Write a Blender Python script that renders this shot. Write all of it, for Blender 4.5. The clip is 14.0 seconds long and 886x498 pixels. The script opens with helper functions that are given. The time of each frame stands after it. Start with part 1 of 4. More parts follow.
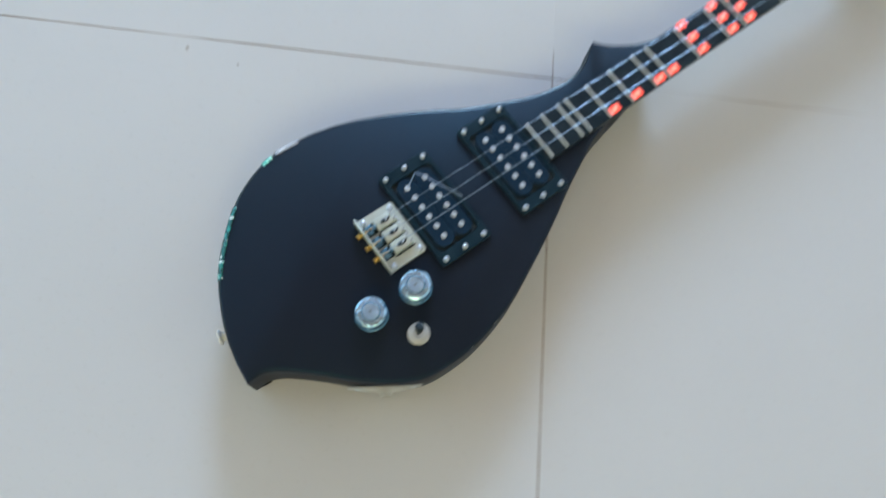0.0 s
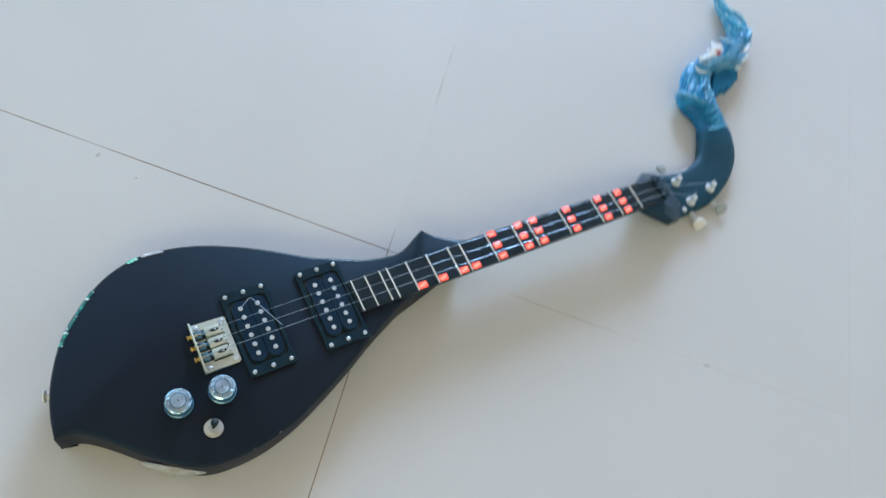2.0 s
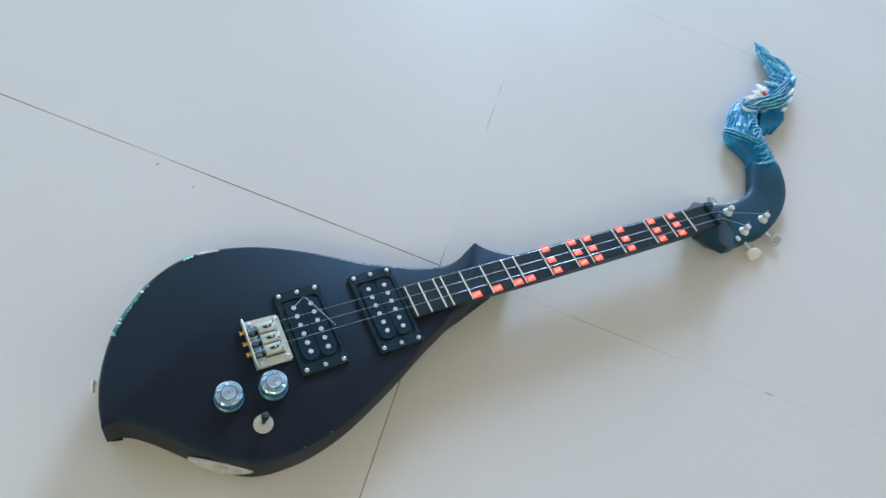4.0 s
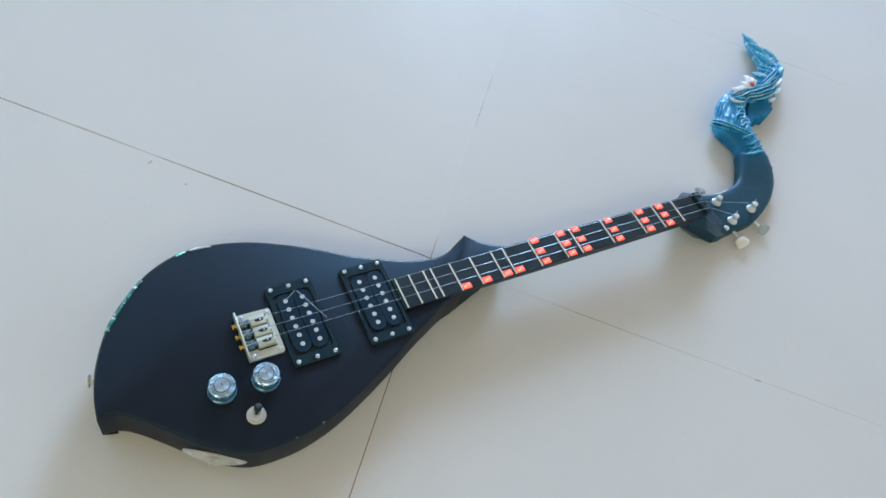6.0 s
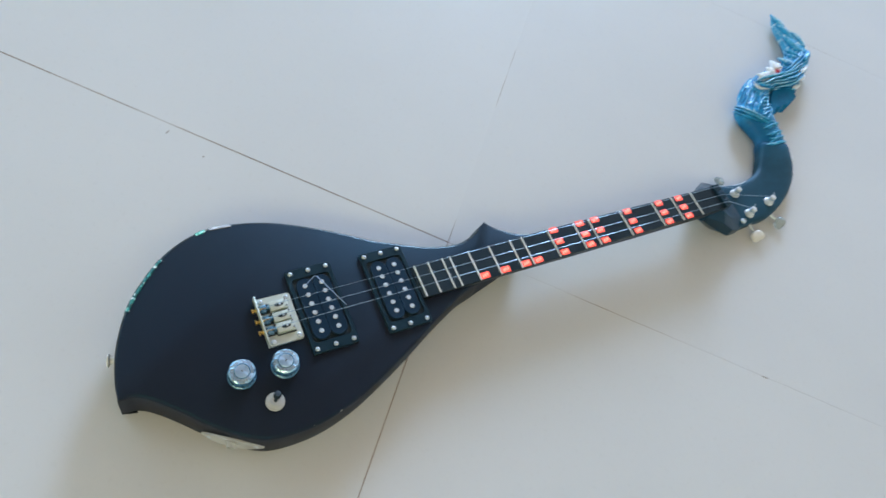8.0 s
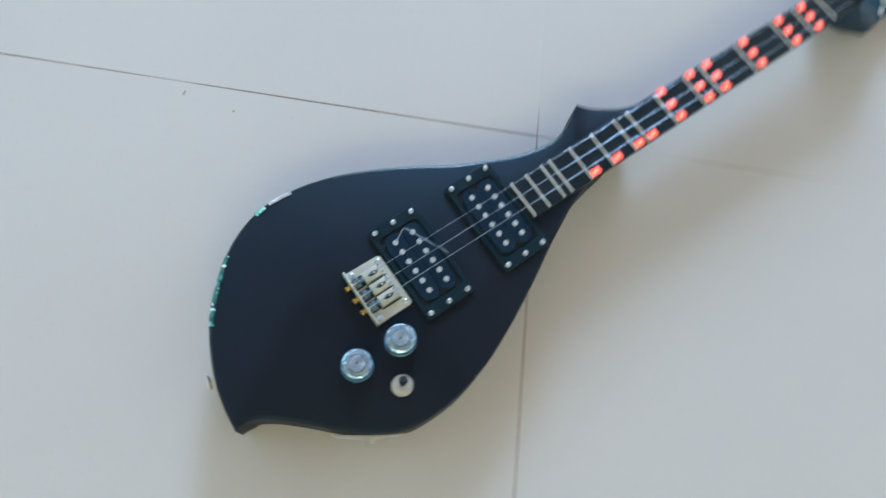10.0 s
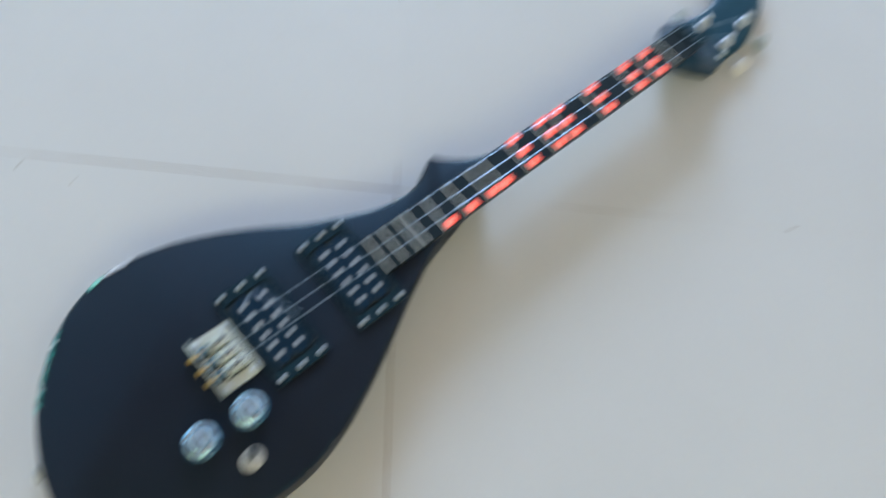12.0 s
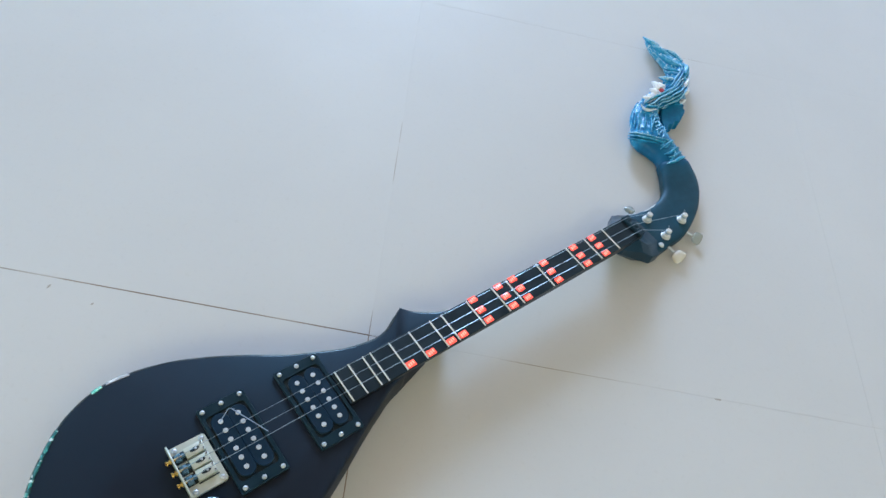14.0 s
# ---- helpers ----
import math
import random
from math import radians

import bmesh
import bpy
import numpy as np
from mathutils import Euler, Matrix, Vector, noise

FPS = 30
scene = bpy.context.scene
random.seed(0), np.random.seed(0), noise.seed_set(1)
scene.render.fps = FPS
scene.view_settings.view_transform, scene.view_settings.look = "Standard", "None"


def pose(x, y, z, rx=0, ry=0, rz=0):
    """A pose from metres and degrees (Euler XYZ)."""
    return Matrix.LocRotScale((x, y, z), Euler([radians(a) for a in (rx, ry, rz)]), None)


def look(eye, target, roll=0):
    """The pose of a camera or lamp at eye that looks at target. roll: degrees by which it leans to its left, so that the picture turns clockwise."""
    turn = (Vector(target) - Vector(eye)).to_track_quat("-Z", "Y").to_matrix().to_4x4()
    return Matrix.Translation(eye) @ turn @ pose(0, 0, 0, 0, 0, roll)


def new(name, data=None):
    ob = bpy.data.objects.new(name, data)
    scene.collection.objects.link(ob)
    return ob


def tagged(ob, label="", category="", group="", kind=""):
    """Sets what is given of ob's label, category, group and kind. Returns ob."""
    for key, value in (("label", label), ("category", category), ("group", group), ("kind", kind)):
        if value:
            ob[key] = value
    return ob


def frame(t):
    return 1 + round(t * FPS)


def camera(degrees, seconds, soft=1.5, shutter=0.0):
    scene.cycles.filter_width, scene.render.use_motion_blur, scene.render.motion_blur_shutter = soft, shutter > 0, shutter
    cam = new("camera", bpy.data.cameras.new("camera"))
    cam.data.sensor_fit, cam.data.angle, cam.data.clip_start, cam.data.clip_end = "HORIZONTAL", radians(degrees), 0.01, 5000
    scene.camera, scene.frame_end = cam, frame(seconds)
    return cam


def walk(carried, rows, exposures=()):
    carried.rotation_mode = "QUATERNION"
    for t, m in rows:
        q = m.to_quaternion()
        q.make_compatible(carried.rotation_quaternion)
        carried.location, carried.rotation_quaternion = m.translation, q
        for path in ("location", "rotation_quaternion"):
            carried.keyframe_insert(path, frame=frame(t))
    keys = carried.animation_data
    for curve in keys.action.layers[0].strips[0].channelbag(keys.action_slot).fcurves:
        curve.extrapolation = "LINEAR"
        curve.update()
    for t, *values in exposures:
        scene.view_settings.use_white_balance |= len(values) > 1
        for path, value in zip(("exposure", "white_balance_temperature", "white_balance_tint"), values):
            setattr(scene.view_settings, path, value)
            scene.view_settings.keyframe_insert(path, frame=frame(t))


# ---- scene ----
cam = camera(62.2, 14.0, soft=1.5, shutter=1.5)
PATH = [
    (0, (-0.123, -0.169, 0.603), (0.308, 0.296, -1.294), 6.8),
    (0.2, (-0.113, -0.175, 0.623), (0.326, 0.302, -1.27), 7.6),
    (0.5, (-0.092, -0.188, 0.648), (0.433, 0.278, -1.225), 13.7),
    (1, (-0.072, -0.188, 0.695), (0.56, 0.233, -1.156), 25.1),
    (1.5, (-0.082, -0.213, 0.736), (0.655, 0.314, -1.047), 27.0),
    (2, (-0.094, -0.258, 0.75), (0.715, 0.405, -0.955), 26.9),
    (2.5, (-0.123, -0.293, 0.746), (0.718, 0.492, -0.891), 25.6),
    (3, (-0.135, -0.312, 0.715), (0.74, 0.516, -0.882), 26.0),
    (3.5, (-0.142, -0.312, 0.695), (0.695, 0.565, -0.896), 22.7),
    (3.7, (-0.1447, -0.312, 0.6874), (0.6779, 0.5836, -0.9013), 21.45),
    (5.8, (-0.137, -0.318, 0.691), (0.691, 0.559, -0.904), 21.4),
    (6, (-0.14, -0.327, 0.694), (0.682, 0.565, -0.897), 20.5),
    (6.5, (-0.134, -0.31, 0.733), (0.691, 0.514, -0.891), 21.8),
    (7, (-0.135, -0.294, 0.743), (0.7, 0.502, -0.891), 22.2),
    (7.5, (-0.143, -0.293, 0.725), (0.681, 0.49, -0.921), 23.0),
    (8, (-0.152, -0.274, 0.71), (0.649, 0.483, -0.959), 26.4),
    (8.4, (-0.147, -0.239, 0.692), (0.597, 0.44, -1.036), 26.3),
    (8.467, (-0.143, -0.231, 0.69), (0.595, 0.418, -1.052), 27.0),
    (8.5, (-0.143, -0.231, 0.69), (0.595, 0.418, -1.052), 27.0),
    (8.533, (-0.143, -0.231, 0.69), (0.595, 0.418, -1.052), 27.0),
    (8.6, (-0.143, -0.227, 0.684), (0.601, 0.411, -1.06), 27.3),
    (8.7, (-0.142, -0.217, 0.683), (0.592, 0.399, -1.073), 27.7),
    (10.8, (-0.086, -0.134, 0.604), (0.272, 0.302, -1.315), -1.2),
    (11, (-0.08, -0.144, 0.6), (0.259, 0.287, -1.324), -2.5),
    (11.3, (-0.081, -0.148, 0.595), (0.280, 0.262, -1.330), 0.3),
    (11.4, (-0.082, -0.150, 0.593), (0.286, 0.263, -1.330), 0.7),
    (11.467, (-0.0719, -0.1578, 0.5926), (0.338, 0.2802, -1.3171), 3.21),
    (11.5, (-0.072, -0.16, 0.594), (0.361, 0.282, -1.308), 4.4),
    (11.533, (-0.0721, -0.1622, 0.5954), (0.384, 0.2838, -1.2989), 5.59),
    (11.8, (-0.073, -0.18, 0.607), (0.568, 0.298, -1.226), 15.1),
    (12, (-0.062, -0.183, 0.624), (0.676, 0.285, -1.175), 18.7),
    (12.2, (-0.053, -0.176, 0.649), (0.764, 0.285, -1.118), 20.3),
    (12.5, (-0.04, -0.186, 0.678), (0.902, 0.354, -1.001), 17.7),
    (12.7, (-0.047, -0.219, 0.679), (0.974, 0.427, -0.915), 14.2),
    (13, (-0.047, -0.226, 0.689), (0.985, 0.458, -0.882), 13.2),
    (13.2, (-0.046, -0.246, 0.689), (0.989, 0.489, -0.857), 11.0),
    (13.5, (-0.054, -0.242, 0.698), (0.957, 0.479, -0.869), 13.0),
    (13.8, (-0.077, -0.241, 0.704), (0.913, 0.499, -0.869), 17.1),
    (13.965, (-0.091, -0.258, 0.71), (0.866, 0.552, -0.848), 16.6),
    (14, (-0.091, -0.258, 0.71), (0.866, 0.552, -0.848), 16.6),
]
walk(cam, [(t, look(eye, target, roll)) for t, eye, target, roll in PATH], [(0.0, 0.0), (14.0, 0.0)])

# ---- world and light ----
TILE_TURN = radians(-42.6)          # the tile courses, seen from the guitar's neck line
ROOM = Matrix.Rotation(TILE_TURN, 4, "Z")

world = bpy.data.worlds.new("sky")
scene.world = world
world.use_nodes = True
wn = world.node_tree.nodes
sky = wn.new("ShaderNodeTexSky")
sky.sky_type, sky.sun_disc = "NISHITA", False
sky.sun_elevation, sky.sun_rotation = radians(48), radians(200)
wn["Background"].inputs["Strength"].default_value = 0.12
world.node_tree.links.new(sky.outputs["Color"], wn["Background"].inputs["Color"])

WALL_V, WIN_U0, WIN_U1, WIN_Z0, WIN_Z1 = 5.8, -1.32, 0.44, 1.22, 2.94


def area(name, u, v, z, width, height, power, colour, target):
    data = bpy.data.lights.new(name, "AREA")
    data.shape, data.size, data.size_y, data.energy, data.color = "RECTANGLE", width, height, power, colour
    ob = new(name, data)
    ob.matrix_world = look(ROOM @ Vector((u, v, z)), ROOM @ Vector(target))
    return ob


# blue sky through the low north window
area("window_daylight", -0.44, WALL_V - 0.02, 2.08, 1.70, 1.65, 408, (0.466, 0.648, 0.940), (-0.44, 0.0, 2.08))
# added fill lamps with no seen source: bluish from the west, warm from the south
area("west_fill_lamp", -2.78, 0.7, 1.6, 2.3, 2.1, 22, (0.42, 0.78, 1.0), (0.0, 0.7, 1.6))
area("south_fill_lamp", 0.0, -3.58, 3.15, 4.4, 1.2, 71, (0.98, 0.905, 0.38), (0.0, 0.0, 3.15))


# ---- materials ----
def principled(name, colour, rough=0.5, metal=0.0, **more):
    m = bpy.data.materials.new(name)
    m.use_nodes = True
    b = m.node_tree.nodes["Principled BSDF"]
    b.inputs["Base Color"].default_value = (*colour, 1)
    b.inputs["Roughness"].default_value = rough
    b.inputs["Metallic"].default_value = metal
    for k, v in more.items():
        b.inputs[k.replace("_", " ")].default_value = v
    return m


def noise_tex(m, scale, detail=4.0, rough=0.55):
    n = m.node_tree.nodes
    co = n.new("ShaderNodeTexCoord")
    t = n.new("ShaderNodeTexNoise")
    t.inputs["Scale"].default_value, t.inputs["Detail"].default_value, t.inputs["Roughness"].default_value = scale, detail, rough
    m.node_tree.links.new(co.outputs["Object"], t.inputs["Vector"])
    return t


def ramp(m, src, stops):
    r = m.node_tree.nodes.new("ShaderNodeValToRGB")
    el = r.color_ramp.elements
    while len(el) < len(stops):
        el.new(0.5)
    for e, (p, c) in zip(el, stops):
        e.position, e.color = p, (*c, 1) if len(c) == 3 else c
    m.node_tree.links.new(src, r.inputs["Fac"])
    return r.outputs["Color"]


def mix(m, fac, a, b, how="MIX"):
    x = m.node_tree.nodes.new("ShaderNodeMix")
    x.data_type, x.blend_type = "RGBA", how
    for sock, v in ((x.inputs[0], fac), (x.inputs[6], a), (x.inputs[7], b)):
        if isinstance(v, (int, float)):
            sock.default_value = v
        elif isinstance(v, tuple):
            sock.default_value = (*v, 1)
        else:
            m.node_tree.links.new(v, sock)
    return x.outputs[2]


def put(m, name, src):
    m.node_tree.links.new(src, m.node_tree.nodes["Principled BSDF"].inputs[name])


def bump(m, src, strength, distance):
    b = m.node_tree.nodes.new("ShaderNodeBump")
    b.inputs["Strength"].default_value, b.inputs["Distance"].default_value = strength, distance
    m.node_tree.links.new(src, b.inputs["Height"])
    put(m, "Normal", b.outputs["Normal"])


def worn(name, c0, c1, scale, rough0, rough1, metal=0.0, bump_s=0.0, bump_scale=400, **more):
    """A surface with two tones in patches, uneven gloss and a fine relief."""
    m = principled(name, c0, rough0, metal, **more)
    a, b = noise_tex(m, scale, 5), noise_tex(m, bump_scale, 3)
    put(m, "Base Color", ramp(m, a.outputs["Fac"], ((0.3, c0), (0.7, c1))))
    put(m, "Roughness", ramp(m, a.outputs["Fac"], ((0.3, (rough0,) * 3), (0.7, (rough1,) * 3))))
    if bump_s:
        bump(m, b.outputs["Fac"], bump_s, 0.0005)
    return m


def tile_material():
    m = principled("porcelain_tile", (0.7, 0.69, 0.66), 0.3)
    n, li = m.node_tree.nodes, m.node_tree.links
    info = n.new("ShaderNodeObjectInfo")
    cloud, fine, smear = noise_tex(m, 3.0, 5), noise_tex(m, 160, 3), noise_tex(m, 9.0, 6, 0.65)
    base = ramp(m, cloud.outputs["Fac"], ((0.3, (0.645, 0.646, 0.650)), (0.7, (0.681, 0.682, 0.685))))
    speck = ramp(m, fine.outputs["Fac"], ((0.28, (0.93, 0.925, 0.91)), (0.42, (1, 1, 1))))
    base = mix(m, 0.35, base, speck, "MULTIPLY")
    tone = ramp(m, info.outputs["Random"], ((0.0, (0.985, 0.985, 0.985)), (1.0, (1, 1, 1))))
    put(m, "Base Color", mix(m, 1.0, base, tone, "MULTIPLY"))
    put(m, "Roughness", ramp(m, smear.outputs["Fac"], ((0.3, (0.46,) * 3), (0.7, (0.58,) * 3))))
    bump(m, cloud.outputs["Fac"], 0.05, 0.002)
    n["Principled BSDF"].inputs["Specular IOR Level"].default_value = 0.10
    return m


TILE = tile_material()


def grout_material():
    """Grout of the tiles' own colour, stained brown towards one side of the room and in a few dirty stretches."""
    m = principled("grout", (0.6, 0.58, 0.56), 0.85)
    n, li = m.node_tree.nodes, m.node_tree.links

    def calc(how, a, b):
        x = n.new("ShaderNodeMath")
        x.operation = how
        for sock, v in zip(x.inputs, (a, b)):
            if isinstance(v, float):
                sock.default_value = v
            else:
                li.new(v, sock)
        return x.outputs[0]

    def limits(src, lo, hi, out_lo, out_hi):
        x = n.new("ShaderNodeMapRange")
        li.new(src, x.inputs["Value"])
        for k, v in (("From Min", lo), ("From Max", hi), ("To Min", out_lo), ("To Max", out_hi)):
            x.inputs[k].default_value = v
        return x.outputs["Result"]

    co, sep = n.new("ShaderNodeTexCoord"), n.new("ShaderNodeSeparateXYZ")
    li.new(co.outputs["Object"], sep.inputs[0])
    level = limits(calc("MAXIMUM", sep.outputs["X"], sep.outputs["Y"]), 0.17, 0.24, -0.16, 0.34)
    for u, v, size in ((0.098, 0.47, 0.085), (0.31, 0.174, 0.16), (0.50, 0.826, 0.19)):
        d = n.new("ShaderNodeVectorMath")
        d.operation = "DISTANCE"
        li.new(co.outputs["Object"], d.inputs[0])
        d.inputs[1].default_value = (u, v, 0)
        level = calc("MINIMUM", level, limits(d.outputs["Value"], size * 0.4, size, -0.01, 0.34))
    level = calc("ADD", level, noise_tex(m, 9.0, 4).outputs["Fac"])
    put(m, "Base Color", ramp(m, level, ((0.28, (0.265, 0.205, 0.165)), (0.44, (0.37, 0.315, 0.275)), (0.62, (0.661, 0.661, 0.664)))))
    n["Principled BSDF"].inputs["Specular IOR Level"].default_value = 0.10
    return m


GROUT = grout_material()
SCUFF = worn("scuff_dirt", (0.36, 0.33, 0.30), (0.48, 0.45, 0.42), 300, 0.7, 0.9)
WALL = worn("cream_wall_paint", (0.76, 0.73, 0.66), (0.79, 0.76, 0.69), 1.5, 0.7, 0.8, bump_s=0.1, bump_scale=80)
CEILING = worn("brown_ceiling_boards", (0.27, 0.16, 0.12), (0.33, 0.20, 0.15), 1.5, 0.8, 0.9)
FRAME = principled("window_frame_paint", (0.75, 0.75, 0.74), 0.4)
# the blue sky reflection on dark surfaces is put into their specular tints
BLACK = worn("satin_black_lacquer", (0.0150, 0.0084, 0.0124), (0.0190, 0.0108, 0.0156), 14, 0.44, 0.60, bump_s=0.06, bump_scale=900, Specular_IOR_Level=0.48, Specular_Tint=(0.08, 0.66, 1.0, 1.0))
RIM_SHEEN = worn("black_rim_sheen", (0.010, 0.010, 0.013), (0.018, 0.018, 0.022), 45, 0.18, 0.34, Specular_IOR_Level=0.45, Specular_Tint=(0.55, 0.92, 1.0, 1.0))
EDGE = worn("glossy_black_edge", (0.004, 0.024, 0.044), (0.007, 0.034, 0.060), 30, 0.28, 0.38, Specular_IOR_Level=0.42, Specular_Tint=(0.45, 0.72, 1.0, 1.0))
BOARD = worn("ebony_board", (0.004, 0.007, 0.010), (0.008, 0.012, 0.016), 60, 0.34, 0.5, bump_s=0.1, bump_scale=700, Specular_IOR_Level=0.52, Specular_Tint=(0.55, 0.86, 1.0, 1.0))
RING = worn("black_ring_plastic", (0.005, 0.019, 0.028), (0.008, 0.024, 0.035), 60, 0.3, 0.4, Specular_IOR_Level=0.48, Specular_Tint=(0.45, 0.75, 1.0, 1.0))
BOBBIN = worn("black_bobbin_plastic", (0.006, 0.021, 0.042), (0.010, 0.028, 0.056), 80, 0.28, 0.4, Specular_IOR_Level=0.4, Specular_Tint=(0.45, 0.75, 1.0, 1.0))
STEEL = worn("nickel_steel", (0.62, 0.68, 0.73), (0.74, 0.80, 0.84), 200, 0.3, 0.45, 0.85)
POLE = worn("dull_pole_steel", (0.58, 0.64, 0.70), (0.70, 0.76, 0.80), 300, 0.4, 0.55, 0.4)
FRET = worn("fret_wire", (0.80, 0.83, 0.82), (0.88, 0.90, 0.90), 200, 0.35, 0.5, 0.0)
PLATE = worn("satin_chrome_plate", (0.62, 0.68, 0.61), (0.70, 0.76, 0.69), 120, 0.34, 0.5, 0.45)
AGED = worn("aged_nickel", (0.50, 0.50, 0.48), (0.66, 0.67, 0.65), 90, 0.35, 0.55, 0.3)
BLUED = worn("bluish_steel", (0.07, 0.21, 0.32), (0.22, 0.40, 0.52), 220, 0.2, 0.35, 0.7)
BRASS = worn("brass_screw", (0.66, 0.44, 0.12), (0.8, 0.58, 0.2), 300, 0.22, 0.35, 1.0)
STRING = principled("plain_steel_string", (0.38, 0.50, 0.60), 0.32, 0.7)
HOLE = principled("dark_slot", (0.008, 0.022, 0.030), 0.6)
def brushed(name, c0, c1, rough):
    """Turned metal: the gloss runs round the axis."""
    m = worn(name, c0, c1, 150, rough, rough + 0.1, 0.8)
    t = m.node_tree.nodes.new("ShaderNodeTangent")
    t.direction_type, t.axis = "RADIAL", "Z"
    put(m, "Tangent", t.outputs["Tangent"])
    m.node_tree.nodes["Principled BSDF"].inputs["Anisotropic"].default_value = 0.85
    return m


SKIRT = worn("blue_acrylic", (0.04, 0.15, 0.28), (0.10, 0.28, 0.46), 90, 0.10, 0.2, 0.25, Coat_Weight=0.6, Coat_Roughness=0.06)
FACETS = brushed("silvery_blue_turned", (0.28, 0.53, 0.78), (0.62, 0.86, 1.0), 0.16)
CAP = brushed("brushed_cap", (0.42, 0.63, 0.84), (0.60, 0.80, 0.96), 0.26)
TUNER = worn("satin_nickel", (0.70, 0.72, 0.73), (0.80, 0.82, 0.83), 200, 0.38, 0.5, 0.45)
PEARL = worn("pearl_plastic", (0.72, 0.70, 0.64), (0.80, 0.78, 0.73), 120, 0.25, 0.4)
CLEAR = principled("smoky_clear_plastic", (0.62, 0.68, 0.66), 0.15, 0.0, Transmission_Weight=0.6, IOR=1.45)


def shell_material(name, stops, scale):
    """Glossy shell inlay: flakes of a few tones, each a little differently tilted."""
    m = principled(name, (0.1, 0.4, 0.35), 0.12, Coat_Weight=0.6, Coat_Roughness=0.05)
    n, li = m.node_tree.nodes, m.node_tree.links
    co, v = n.new("ShaderNodeTexCoord"), n.new("ShaderNodeTexVoronoi")
    v.inputs["Scale"].default_value = scale
    li.new(co.outputs["Object"], v.inputs["Vector"])
    tone = n.new("ShaderNodeSeparateColor")
    li.new(v.outputs["Color"], tone.inputs[0])
    put(m, "Base Color", ramp(m, tone.outputs[0], stops))
    put(m, "Metallic", ramp(m, tone.outputs[1], ((0.4, (0.0,) * 3), (0.8, (0.7,) * 3))))
    bump(m, tone.outputs[2], 0.5, 0.001)
    return m


TEAL_SHELL = shell_material("teal_shell", ((0.0, (0.002, 0.06, 0.06)), (0.40, (0.006, 0.15, 0.135)), (0.66, (0.02, 0.32, 0.27)), (0.84, (0.16, 0.55, 0.48)), (0.95, (0.75, 0.86, 0.85))), 380)
MINT_SHELL = shell_material("mint_shell", ((0.0, (0.02, 0.42, 0.32)), (0.5, (0.06, 0.68, 0.52)), (1.0, (0.50, 0.92, 0.80))), 420)
MILKY_SHELL = shell_material("milky_shell", ((0.0, (0.34, 0.36, 0.40)), (0.5, (0.55, 0.56, 0.59)), (1.0, (0.82, 0.84, 0.86))), 160)
WHITE = worn("white_enamel", (0.83, 0.86, 0.88), (0.88, 0.90, 0.92), 150, 0.3, 0.5)
RED = principled("red_enamel", (0.62, 0.09, 0.13), 0.25)
TEAL = worn("dark_blue_enamel", (0.004, 0.125, 0.280), (0.010, 0.200, 0.410), 90, 0.4, 0.55, Specular_IOR_Level=0.15, bump_s=0.2, bump_scale=260)
WIRE = principled("bare_wire", (0.34, 0.46, 0.64), 0.32, 0.35)


def glow(name, colour, strength):
    m = principled(name, colour, 0.4)
    b = m.node_tree.nodes["Principled BSDF"]
    b.inputs["Emission Color"].default_value = (*colour, 1)
    b.inputs["Emission Strength"].default_value = strength
    return m


LED = glow("red_led_window", (1.0, 0.115, 0.080), 0.85)
CHIP = glow("red_led_chip", (1.0, 0.33, 0.25), 1.15)


def carved_paint():
    """Blue enamel, dry-brushed white along the raised ridges of the carving."""
    m = principled("carved_blue_enamel", (0.03, 0.2, 0.42), 0.34, Specular_IOR_Level=0.32)
    at = m.node_tree.nodes.new("ShaderNodeAttribute")
    at.attribute_name = "ridge"
    a, b = noise_tex(m, 120, 5), noise_tex(m, 420, 3)
    blue = ramp(m, a.outputs["Fac"], ((0.3, (0.004, 0.145, 0.350)), (0.52, (0.014, 0.285, 0.570)), (0.74, (0.040, 0.430, 0.750))))
    ma = m.node_tree.nodes.new("ShaderNodeMath")
    ma.operation = "MULTIPLY"
    m.node_tree.links.new(at.outputs["Fac"], ma.inputs[0])
    m.node_tree.links.new(ramp(m, b.outputs["Fac"], ((0.35, (0.35,) * 3), (0.58, (1,) * 3))), ma.inputs[1])
    dp = m.node_tree.nodes.new("ShaderNodeAttribute")
    dp.attribute_name = "deep"
    blue = mix(m, dp.outputs["Fac"], blue, (0.004, 0.120, 0.280))
    pale = ramp(m, ma.outputs[0], ((0.30, (0.06, 0.45, 0.72)), (0.95, (0.74, 0.89, 0.96))))
    put(m, "Base Color", mix(m, ramp(m, ma.outputs[0], ((0.0, (0,) * 3), (0.45, (1,) * 3))), blue, pale))
    bump(m, b.outputs["Fac"], 0.25, 0.0006)
    return m


CARVED = carved_paint()


